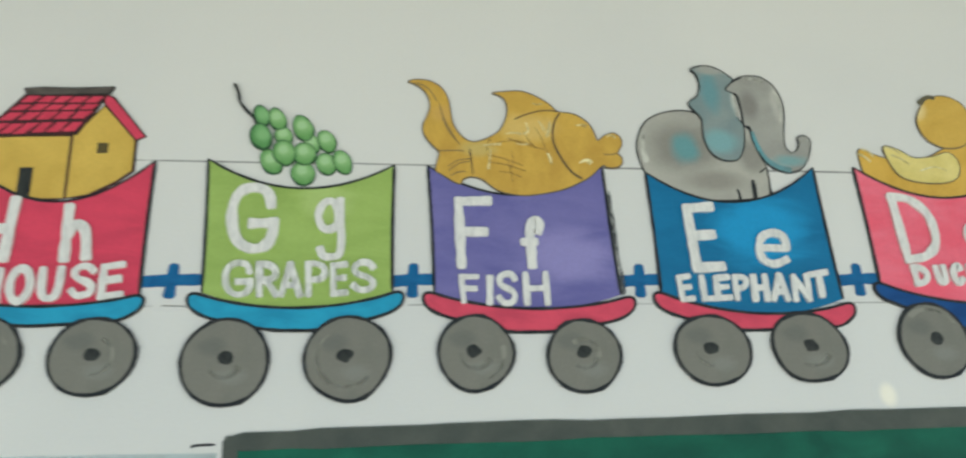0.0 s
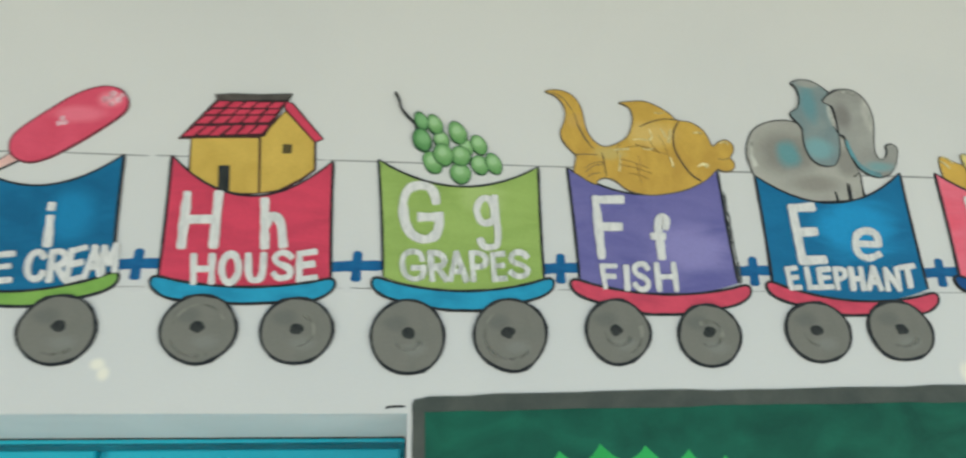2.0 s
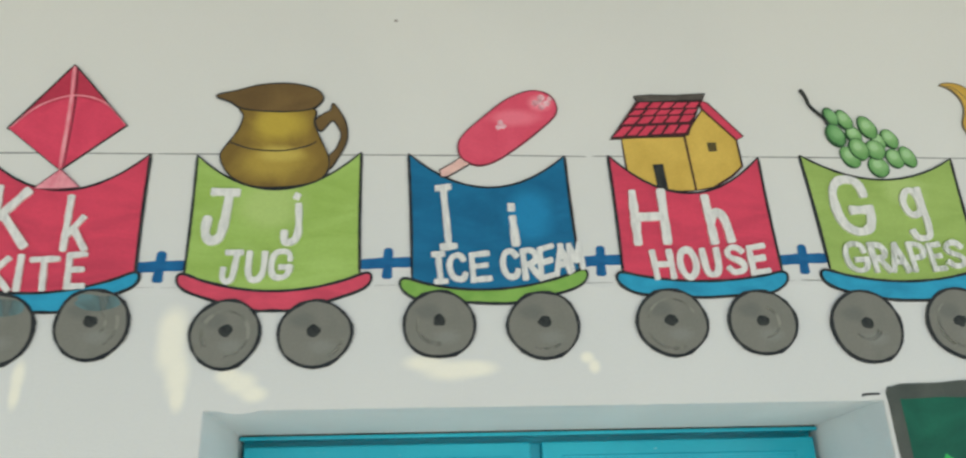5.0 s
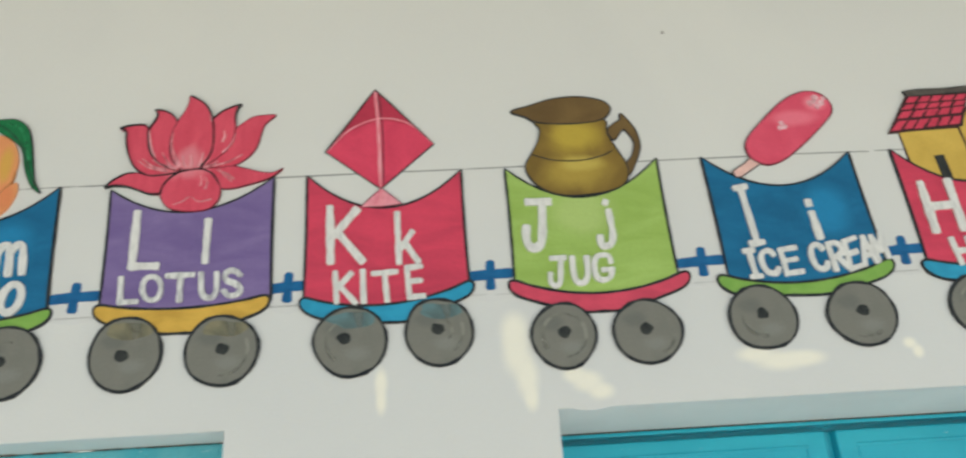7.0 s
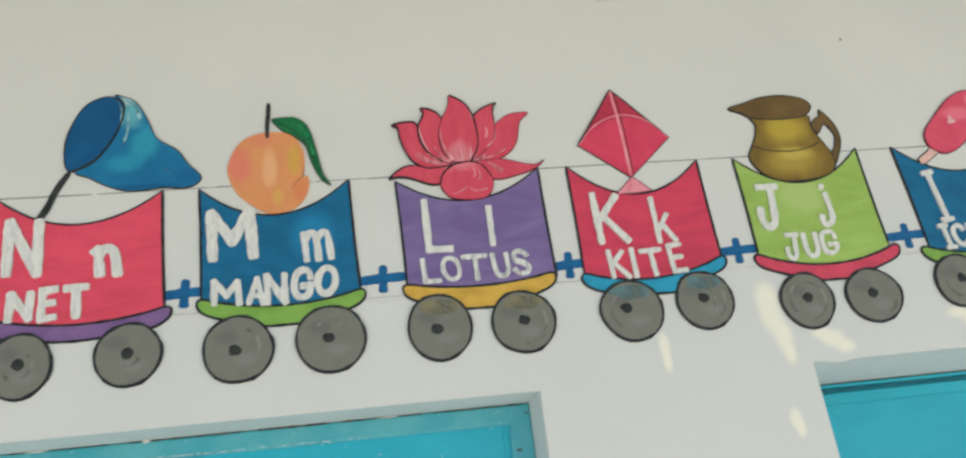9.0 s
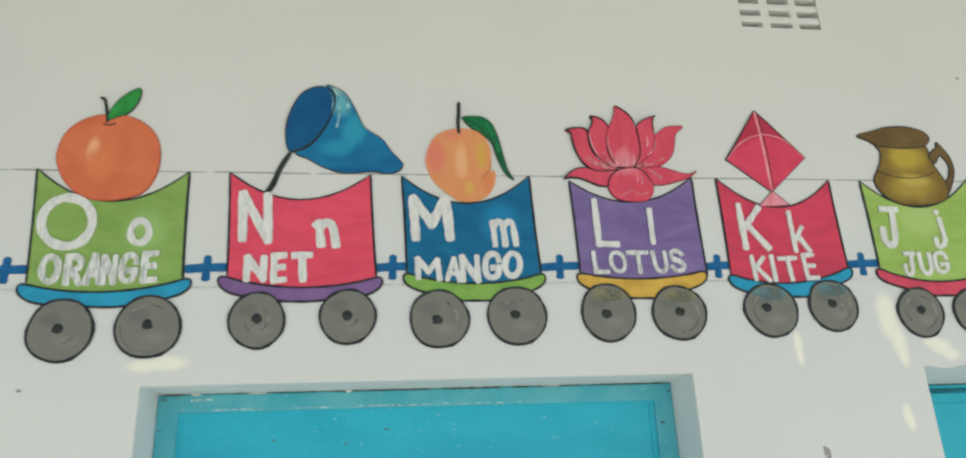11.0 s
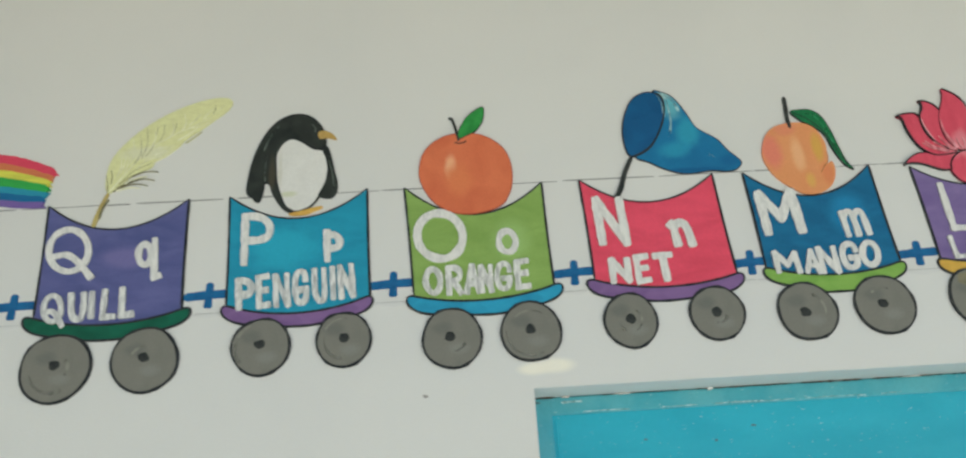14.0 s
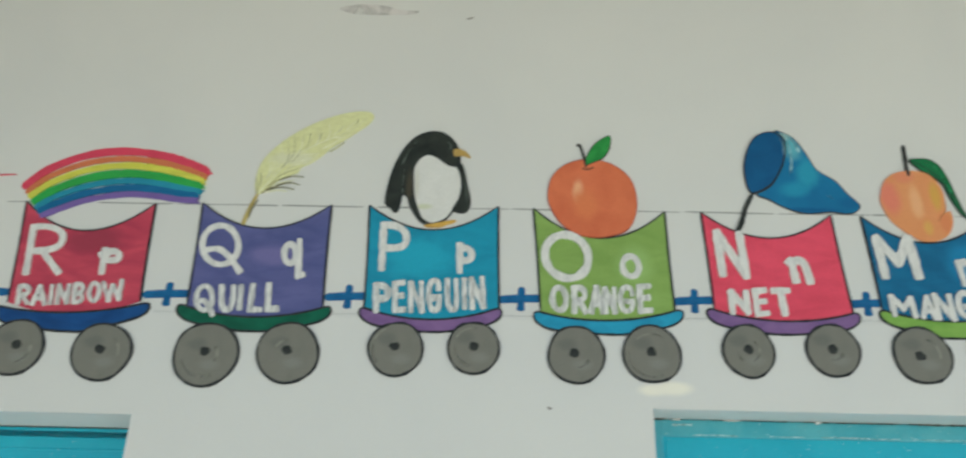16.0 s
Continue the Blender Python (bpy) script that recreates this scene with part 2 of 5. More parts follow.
def soft_box(bm, x0, x1, y0, y1, z0, z1, r=0.004):
    b = box(bmesh.new(), x0, x1, y0, y1, z0, z1)
    bmesh.ops.bevel(b, geom=b.edges[:], offset=r, segments=2, profile=0.5, affect="EDGES")
    tmp = bpy.data.meshes.new("tmp")
    b.to_mesh(tmp)
    b.free()
    bm.from_mesh(tmp)
    bpy.data.meshes.remove(tmp)
    return bm


# every letter is painted limb by limb; u across and v up, from 0 to 1
RING = tuple((0.5 + 0.5 * math.sin(k * math.pi / 5), 0.5 + 0.5 * math.cos(k * math.pi / 5)) for k in range(10))
BOWL = ((0, 1), (0.5, 1), (0.88, 0.9), (1, 0.74), (0.9, 0.57), (0.5, 0.48), (0.02, 0.47))
STEM, CBOW = ((0, 0), (0.02, 1)), ((0.98, 0.8), (0.8, 0.96), (0.5, 1), (0.2, 0.9), (0.02, 0.65), (0.02, 0.35), (0.2, 0.1), (0.5, 0))
BRUSHED = {
    "A": [((0, 0), (0.5, 1)), ((0.5, 1), (1, 0)), ((0.24, 0.32), (0.76, 0.32))],
    "B": [STEM, BOWL, ((0.05, 0.48), (0.6, 0.47), (0.98, 0.3), (0.9, 0.08), (0.5, 0), (0, 0))],
    "C": [CBOW + ((0.8, 0.04), (0.98, 0.2))],
    "D": [STEM, ((0, 1), (0.5, 0.97), (0.9, 0.76), (1, 0.5), (0.9, 0.22), (0.5, 0.03), (0, 0))],
    "E": [STEM, ((0.04, 0.98), (1, 1)), ((0.02, 0.52), (0.86, 0.53)), ((0, 0), (1, 0.01))],
    "F": [STEM, ((0.04, 0.98), (1, 1)), ((0.02, 0.5), (0.8, 0.51))],
    "G": [((0.95, 0.71), (0.93, 0.84), (0.80, 0.97), (0.5, 1), (0.2, 0.92), (0.03, 0.68), (0.02, 0.34), (0.16, 0.1), (0.5, 0), (0.82, 0.07), (0.98, 0.28), (1, 0.44)), ((1, 0.42), (0.50, 0.41))],
    "H": [STEM, ((0.98, 0), (1, 1)), ((0, 0.5), (1, 0.5))],
    "I": [((0.5, 0), (0.5, 1))],
    "J": [((0.0, 0.42), (0.02, 0.16), (0.3, 0.0), (0.64, 0.07), (0.74, 0.32), (0.70, 0.97)), ((0.06, 0.98), (1.0, 0.99))],
    "K": [STEM, ((0.9, 0.96), (0.16, 0.5)), ((0.22, 0.56), (1, 0))],
    "L": [((0, 0), (0.02, 1)), ((0, 0), (1, 0.01))],
    "M": [STEM, ((0.02, 1), (0.5, 0.34)), ((0.5, 0.34), (0.98, 1)), ((0.98, 1), (1, 0))],
    "N": [STEM, ((0.02, 1), (0.98, 0)), ((0.98, 0), (1, 1))],
    "O": [RING + ("closed",)],
    "P": [STEM, BOWL],
    "Q": [tuple((0.94 * u, 0.12 + 0.88 * v) for u, v in RING) + ("closed",), ((0.1, 0.42), (0.4, 0.47), (0.7, 0.3), (0.98, 0))],
    "R": [STEM, BOWL, ((0.42, 0.47), (1, 0))],
    "S": [((0.95, 0.82), (0.75, 0.97), (0.4, 1), (0.1, 0.88), (0.08, 0.7), (0.3, 0.56), (0.7, 0.45), (0.96, 0.28), (0.88, 0.09), (0.58, 0), (0.25, 0.02), (0.02, 0.18))],
    "T": [((0, 0.97), (1, 1)), ((0.5, 0.98), (0.5, 0))],
    "U": [((0, 1), (0.02, 0.38), (0.2, 0.06), (0.5, 0), (0.8, 0.06), (0.98, 0.38), (1, 1))],
    "W": [((0, 1), (0.22, 0)), ((0.22, 0), (0.5, 0.8)), ((0.5, 0.8), (0.78, 0)), ((0.78, 0), (1, 1))],
    "d": [((0.9, 0.5), (0.7, 0.6), (0.35, 0.62), (0.05, 0.42), (0.05, 0.16), (0.35, 0), (0.7, 0.04), (0.9, 0.16)), ((0.96, 1), (0.96, 0))],
    "e": [((0.1, 0.5), (0.92, 0.5)), ((0.98, 0.5), (0.95, 0.75), (0.8, 0.93), (0.5, 1), (0.15, 0.86), (0, 0.5), (0.15, 0.12), (0.55, 0), (0.95, 0.14))],
    "f": [((0.86, 0.75), (0.97, 0.88), (0.76, 0.99), (0.48, 0.93), (0.36, 0.72), (0.38, 0.4), (0.44, 0)), ((0, 0.5), (0.62, 0.51))],
    "g": [((0.86, 0.78), (0.66, 0.96), (0.28, 0.95), (0.02, 0.76), (0.14, 0.54), (0.45, 0.47), (0.8, 0.56), "closed"), ((0.98, 1.0), (0.95, 0.6), (0.97, 0.3), (0.86, 0.05), (0.5, 0.0), (0.2, 0.03), (0.1, 0.14))],
    "h": [STEM, ((0.05, 0.42), (0.3, 0.62), (0.7, 0.62), (0.95, 0.42), (1, 0))],
    "i": [((0.5, 0), (0.5, 0.66)), ((0.5, 0.95), (0.56, 1))],
    "j": [((0.02, 0.2), (0.14, 0.02), (0.5, 0.0), (0.86, 0.08), (0.92, 0.32), (0.62, 0.78)), ((0.38, 0.97), (0.42, 1))],
    "k": [STEM, ((0.78, 0.6), (0.1, 0.28)), ((0.36, 0.38), (1, 0))],
    "l": [((0.5, 0), (0.5, 1))],
    "m": [((0.08, 0), (0.06, 1)), ((0.06, 0.7), (0.2, 0.96), (0.42, 0.98), (0.52, 0.72), (0.52, 0)), ((0.52, 0.7), (0.68, 0.96), (0.88, 0.98), (0.98, 0.72), (1, 0))],
    "n": [((0.1, 0), (0.08, 0.98)), ((0.1, 0.62), (0.35, 0.95), (0.75, 0.98), (0.95, 0.7), (1, 0)), ((-0.06, 0.86), (0.1, 0.98))],
    "o": [RING + ("closed",)],
    "p": [((0.12, 0), (0.16, 1)), ((0.2, 0.84), (0.6, 0.9), (0.98, 0.72), (0.86, 0.46), (0.26, 0.4))],
    "q": [tuple((0.58 * u, 0.36 + 0.53 * v) for u, v in RING) + ("closed",), ((0.76, 1), (0.72, 0.05)), ((0.72, 0.03), (0.98, 0.08))],
    "r": [((0.08, 0), (0.26, 1)), ((0.3, 0.72), (0.62, 0.94), (0.98, 0.8), (0.9, 0.56), (0.5, 0.52)), ((0.04, 0.8), (0.3, 0.88))],
}


def letter(ch, place, level, parent, name="letter", bars=False, coat=None):
    """One painted letter; place: its left and right foot and its upper left corner (x, z), and the brush's width."""
    xa, za, xb, zb, xc, zc, b = place
    bm = bmesh.new()
    w, h = math.hypot(xb - xa, zb - za), math.hypot(xc - xa, zc - za)
    b = min(b, 0.5 * w) if ch not in "Iil" else min(b, w)
    side = lambda u, v: ((b / 2 + u * (w - b)) / w, (b / 2 + v * (h - b)) / h)
    limbs = BRUSHED[ch] + ([((0, 0), (1, 0)), ((0, 1), (1, 1))] if bars else [])
    wob = noise.noise_vector((xa * 0.11 + ord(ch), za * 0.13, parent.location.x * 3))
    for i, pts in enumerate(limbs):
        closed = pts[-1] == "closed"
        run = []
        for u, v in (pts[:-1] if closed else pts):
            j = noise.noise_vector((u * 2.3 + ord(ch), v * 2.1 + i, xa * 0.07 + parent.location.x * 3))
            f, g = side(u, v)
            run.append((xa + (xb - xa) * f + (xc - xa) * g + j.x * 1.2, za + (zb - za) * f + (zc - za) * g + j.y * 1.2))
        if closed:
            stroke(bm, run, b, level + 0.3 * i, closed=True, k=4, rough=0.14)
            continue
        reach = 0.42 * b
        for end, nxt_ in ((0, 1), (-1, -2)):
            dx, dz = run[end][0] - run[nxt_][0], run[end][1] - run[nxt_][1]
            d = math.hypot(dx, dz) or 1
            run[end] = (run[end][0] + dx / d * reach, run[end][1] + dz / d * reach)
        if len(run) == 2:
            (x0, z0), (x1, z1) = run
            run = [(x0 + (x1 - x0) * f, z0 + (z1 - z0) * f) for f in (0, 0.3, 0.7, 1)]
        line = smooth(run, False, 4)
        first, last = line[0], line[-1]
        trim = 0.2 * b
        ease = lambda p, q: (p[0] + (q[0] - p[0]) * min(1, trim / (math.hypot(q[0] - p[0], q[1] - p[1]) or 1)), p[1] + (q[1] - p[1]) * min(1, trim / (math.hypot(q[0] - p[0], q[1] - p[1]) or 1)))
        line = [first, ease(first, line[1])] + line[1:-1] + [ease(last, line[-2]), last]
        stroke(bm, line, (b * (1 + 0.08 * wob.y), b * (1 - 0.08 * wob.y)), level + 0.3 * i, rough=0.14, raw=True, cap=0.7)
    return part(name, bm, coat or white, parent)


def word(text, places, level, parent):
    coat = wash if text in ("RAINBOW", "QUILL", "PENGUIN", "ORANGE", "GRAPES", "LOTUS") else white
    for c, p in zip(text.replace(" ", ""), places):
        letter(c, p, level, parent, bars=c == "I" and text == "ICE CREAM", coat=coat)


def wall_with_openings(name, x0, x1, z0, z1, y0, y1, holes, material, label):
    """A wall of thickness y0..y1 with openings through it, built from clean blocks of its faces."""
    xs = sorted({x0, x1, *(h[0] for h in holes), *(h[1] for h in holes)})
    zs = sorted({z0, z1, *(h[2] for h in holes), *(h[3] for h in holes)})
    bm = bmesh.new()
    vert = {}
    def v(x, y, z):
        if (x, y, z) not in vert:
            vert[x, y, z] = bm.verts.new((x, y, z))
        return vert[x, y, z]
    def solid(i, k):
        if not (0 <= i < len(xs) - 1 and 0 <= k < len(zs) - 1):
            return False
        cx, cz = (xs[i] + xs[i + 1]) / 2, (zs[k] + zs[k + 1]) / 2
        return not any(h[0] < cx < h[1] and h[2] < cz < h[3] for h in holes)
    for i in range(len(xs) - 1):
        for k in range(len(zs) - 1):
            if not solid(i, k):
                continue
            a, b, c, d = xs[i], xs[i + 1], zs[k], zs[k + 1]
            bm.faces.new((v(a, y0, c), v(b, y0, c), v(b, y0, d), v(a, y0, d)))
            bm.faces.new((v(b, y1, c), v(a, y1, c), v(a, y1, d), v(b, y1, d)))
            if not solid(i - 1, k):
                bm.faces.new((v(a, y1, c), v(a, y0, c), v(a, y0, d), v(a, y1, d)))
            if not solid(i + 1, k):
                bm.faces.new((v(b, y0, c), v(b, y1, c), v(b, y1, d), v(b, y0, d)))
            if not solid(i, k - 1):
                bm.faces.new((v(a, y1, c), v(b, y1, c), v(b, y0, c), v(a, y0, c)))
            if not solid(i, k + 1):
                bm.faces.new((v(a, y0, d), v(b, y0, d), v(b, y1, d), v(a, y1, d)))
    return tagged(part(name, bm, material), label, "wall", kind="structure")


DOOR = (1.200, 2.250, 0.0, 2.150)
WINDOW = (2.757, 3.797, 0.85, 2.154)
SIDE = (-0.87, 0.176, 0.85, 2.118)
VENT = (2.490, 2.696, 2.972, 3.1645)
wall_with_openings("wall_south", -4.0, 9.0, 0.0, 4.2, 0.0, 0.30, [DOOR, WINDOW, SIDE, VENT], plaster,
                   "off-white plastered outer wall carrying the painted train")
bm = bmesh.new()
box(bm, -4.0, 9.0, 3.3, 3.5, 0.0, 4.2)
box(bm, -4.2, -4.0, 0.30, 3.5, 0.0, 4.2)
box(bm, 9.0, 9.2, 0.30, 3.5, 0.0, 4.2)
tagged(part("wall_room", bm, dark_room), "plain inner walls of the closed room behind", "wall", kind="structure")
# Slab out of view, added to keep sun and high sky off the wall.
tagged(part("ceiling_shade_slab", box(bmesh.new(), -4.2, 9.2, -2.3, 0.0, 3.42, 3.57), slab_concrete), "unseen veranda slab, added to shade the wall", "ceiling", kind="structure")
tagged(part("ceiling", box(bmesh.new(), -4.2, 9.2, 0.0, 3.5, 4.2, 4.35), plaster), "plain flat roof slab over the room", "ceiling", kind="structure")
bm = bmesh.new()
v = [bm.verts.new(p) for p in ((-600, -600, 0), (600, -600, 0), (600, 600, 0), (-600, 600, 0))]
bm.faces.new(v)
tagged(part("ground", bm, concrete), "plain grey concrete ground in front of the wall", "ground", kind="structure")


# Wall out of view, added to cut the light at the left end.
tagged(part("wall_shade_end", box(bmesh.new(), -1.45, -1.25, -2.3, -0.002, 0.0, 3.42), plaster), "unseen plastered wall, added to darken the left end", "wall", kind="structure")


def reveal_lining(name, hole, depth):
    """Lines the sides and head of an opening in a tone lightened against shade."""
    x0, x1, z0, z1 = hole
    bm = bmesh.new()
    t = 0.001
    box(bm, x0, x1, 0.002, depth, z1 - t, z1 - 0.0001)
    box(bm, x0 + 0.0001, x0 + t, 0.002, depth, z0, z1 - t)
    box(bm, x1 - t, x1 - 0.0001, 0.002, depth, z0, z1 - t)
    return tagged(part(name, bm, reveal_brightened), "off-white sides of a wall opening, lightened against the shade", "trim", kind="structure")


reveal_lining("trim_1", DOOR, 0.16)
reveal_lining("trim_2", WINDOW, 0.26)
reveal_lining("trim_3", SIDE, 0.16)

# ---- the door ----
x0, x1, z0, z1 = DOOR
door = tagged(thing("door_1", (x0 + x1) / 2, 0, "closed turquoise enamelled door in a chipped turquoise frame", "door"), kind="structure")
cx = (x0 + x1) / 2
bm = bmesh.new()
soft_box(bm, x0 - cx + 0.001, x0 - cx + 0.042, 0.118, 0.20, 0, z1 - 0.002, 0.004)
soft_box(bm, x1 - cx - 0.043, x1 - cx - 0.001, 0.118, 0.20, 0, z1 - 0.002, 0.004)
soft_box(bm, x0 - cx + 0.038, x1 - cx - 0.039, 0.1186, 0.20, z1 - 0.038, z1 - 0.002, 0.004)
frame_part = part("door_frame", bm, frame_enamel, door, "chipped turquoise frame")
x_mid = 1000 * (x1 - x0) / 2
for a, b, w_ in ((-0.98, -0.90, 4.0), (-0.72, -0.42, 1.2), (-0.36, 0.02, 1.6), (0.06, 0.3, 2.4), (0.34, 0.62, 1.8), (0.66, 0.97, 1.4)):
    part("joint", stroked([(a * x_mid, 0), ((a + b) / 2 * x_mid, random.uniform(-1, 1)), (b * x_mid, 0)], w_, 1, k=14, rough=0.75), gap_dark, frame_part, "thin dark joint", at=(0, 0.1178, z1 - 0.003))
nib = paint("plaster_nib", (0.70, 0.70, 0.68, 1), (0.62, 0.63, 0.62, 1), 30)
for a, w_, h_ in ((-0.86, 20, 2.6), (-0.3, 12, 4), (-0.64, 34, 1.4), (0.5, 40, 1.2)):
    part("plaster_nib", filled(oval(0, 0, w_ / 2, h_, n=16, wob=0.25, seed=a * 5), 1.6), nib, frame_part, "smear of wall plaster", at=(a * x_mid * MM, 0.1178, z1 - 0.003))
# Pale edge strokes: worn paint, and glints put in as colour.
worn = paint("edge_wear_glint", (0.62, 0.78, 0.80, 1), (0.36, 0.62, 0.66, 1), 60, thin=0.8)
for a, b, w_ in ((-0.80, -0.62, 2.2), (-0.50, -0.36, 2.4), (-0.30, -0.10, 3.2), (-0.22, 0.02, 1.8), (0.06, 0.30, 2.2), (0.36, 0.44, 1.6), (-0.88, -0.80, 5.0)):
    z_ = -0.034 if w_ < 4 else -0.014
    part("edge_wear_glint", stroked([(a * x_mid, 0), ((a + b) / 2 * x_mid, random.uniform(-1.2, 1.2)), (b * x_mid, random.uniform(-1, 1))], (w_ * 0.5, w_), 0.8, k=8, rough=0.6), worn, frame_part, "worn pale edge with painted glints", at=(0, 0.1178, z1 + z_))
leaf = part("door_leaf", soft_box(bmesh.new(), x0 - cx + 0.039, x1 - cx - 0.040, 0.1225, 0.165, 0.01, z1 - 0.0365, 0.001), door_enamel, door)
part("edge_bead", soft_box(bmesh.new(), x1 - cx - 0.056, x1 - cx - 0.047, 0.1185, 0.125, 0.02, z1 - 0.046, 0.002), teal_enamel, leaf)
grime = paint("frame_grime", (0.16, 0.14, 0.13, 1), (0.06, 0.28, 0.36, 1), 60, thin=1.0)
for px, pz, w_, h_ in ((0.495, -0.085, 12, 5), (-0.512, -0.012, 14, 3), (-0.515, -0.07, 5, 4), (0.515, -0.02, 5, 5), (0.10, -0.004, 30, 2), (-0.30, -0.095, 6, 3), (-0.16, -0.105, 4, 4), (-0.08, -0.08, 10, 3)):
    y = 0.1175 if abs(px) > 0.48 or pz > -0.03 else 0.122
    part("grime_spot", filled(oval(0, 0, w_ * 0.6, h_ * 0.6, n=14, wob=0.25, seed=px * 9), 0.6), grime, door, at=(px, y, z1 + pz))
part("edge_bead", soft_box(bmesh.new(), x0 - cx + 0.047, x0 - cx + 0.053, 0.1205, 0.125, 0.02, z1 - 0.046, 0.002), teal_enamel, leaf)


# ---- shuttered windows: two plain leaves under a thin head rail ----
def shuttered(name, hole, depth, label):
    x0, x1, z0, z1 = hole
    cx = (x0 + x1) / 2
    win = tagged(thing(name, cx, z0, label, "window"), kind="structure")
    top = z1 - z0
    bm = bmesh.new()
    ends = [[bm.verts.new((x, y, z)) for y, z in ((0.012, top), (depth, top - 0.013), (depth + 0.045, top - 0.013), (depth + 0.045, top))] for x in (x0 - cx, x1 - cx)]
    bm.faces.new(ends[0])
    bm.faces.new(ends[1][::-1])
    for q in range(4):
        bm.faces.new((ends[0][q], ends[1][q], ends[1][(q + 1) % 4], ends[0][(q + 1) % 4]))
    bmesh.ops.recalc_face_normals(bm, faces=bm.faces)
    part("mortar", bm, reveal_brightened, win)
    part("mortar_gap", box(bmesh.new(), x0 - cx + 0.006, x1 - cx - 0.006, depth + 0.004, depth + 0.045, top - 0.0162, top - 0.013), gap_dark, win, "thin dark brown strip above the rail")
    part("head_rail", soft_box(bmesh.new(), x0 - cx + 0.004, x1 - cx - 0.004, depth, depth + 0.05, top - 0.0225, top - 0.0162, 0.001), teal_enamel, win)
    for side in (-1, 1):
        a, b = (x0 - cx + 0.012, -0.010) if side < 0 else (0.010, x1 - cx - 0.012)
        leaf = part("shutter", soft_box(bmesh.new(), a, b, depth + 0.005, depth + 0.035, 0.012, top - 0.033, 0.003), teal_enamel, win)
        bm = bmesh.new()
        m, y0, y1 = 0.035, depth + 0.003, depth + 0.010
        soft_box(bm, a + m, b - m, y0, y1, top - 0.062, top - 0.057, 0.0015)
        soft_box(bm, a + m, a + m + 0.005, y0, y1, 0.05, top - 0.063, 0.0015)
        soft_box(bm, b - m - 0.005, b - m, y0, y1, 0.05, top - 0.063, 0.0015)
        part("bead", bm, teal_enamel, leaf)
    part("meeting_strip", soft_box(bmesh.new(), -0.0095, 0.0095, depth + 0.024, depth + 0.045, 0.012, top - 0.0335, 0.002), teal_enamel, win)
    part("rebate", box(bmesh.new(), x0 - cx + 0.004, x1 - cx - 0.004, depth + 0.0355, depth + 0.06, top - 0.06, top - 0.0165), teal_enamel, win)
    part("sill", soft_box(bmesh.new(), x0 - cx, x1 - cx, 0.0, depth + 0.05, 0.0, 0.011, 0.003), reveal_brightened, win)
    return win


shuttered("window_1", WINDOW, 0.215, "closed turquoise double shutters set deep in the wall")
shuttered("window_2", SIDE, 0.115, "closed turquoise shutters in a shallow opening")

# ---- ventilator ----
x0, x1, z0, z1 = VENT
vent = tagged(thing("wall_ventilator", (x0 + x1) / 2, z0, "whitewashed concrete ventilator block with small slots", "ventilator"), kind="structure")
cx = (x0 + x1) / 2
for a, b in ((2.544, 2.567), (2.622, 2.641)):
    part("upright", soft_box(bmesh.new(), a - cx, b - cx, 0.0008, 0.07, 0.0, z1 - z0, 0.0025), plaster, vent)
for r in range(5):
    z = 0.0175 + 0.035 * r
    part("slat", soft_box(bmesh.new(), x0 - cx, x1 - cx, 0.0012, 0.068, z, z + 0.0175, 0.003), plaster, vent)
part("back_plate", box(bmesh.new(), x0 - cx, x1 - cx, 0.07, 0.09, 0.0, z1 - z0), plaster, vent)


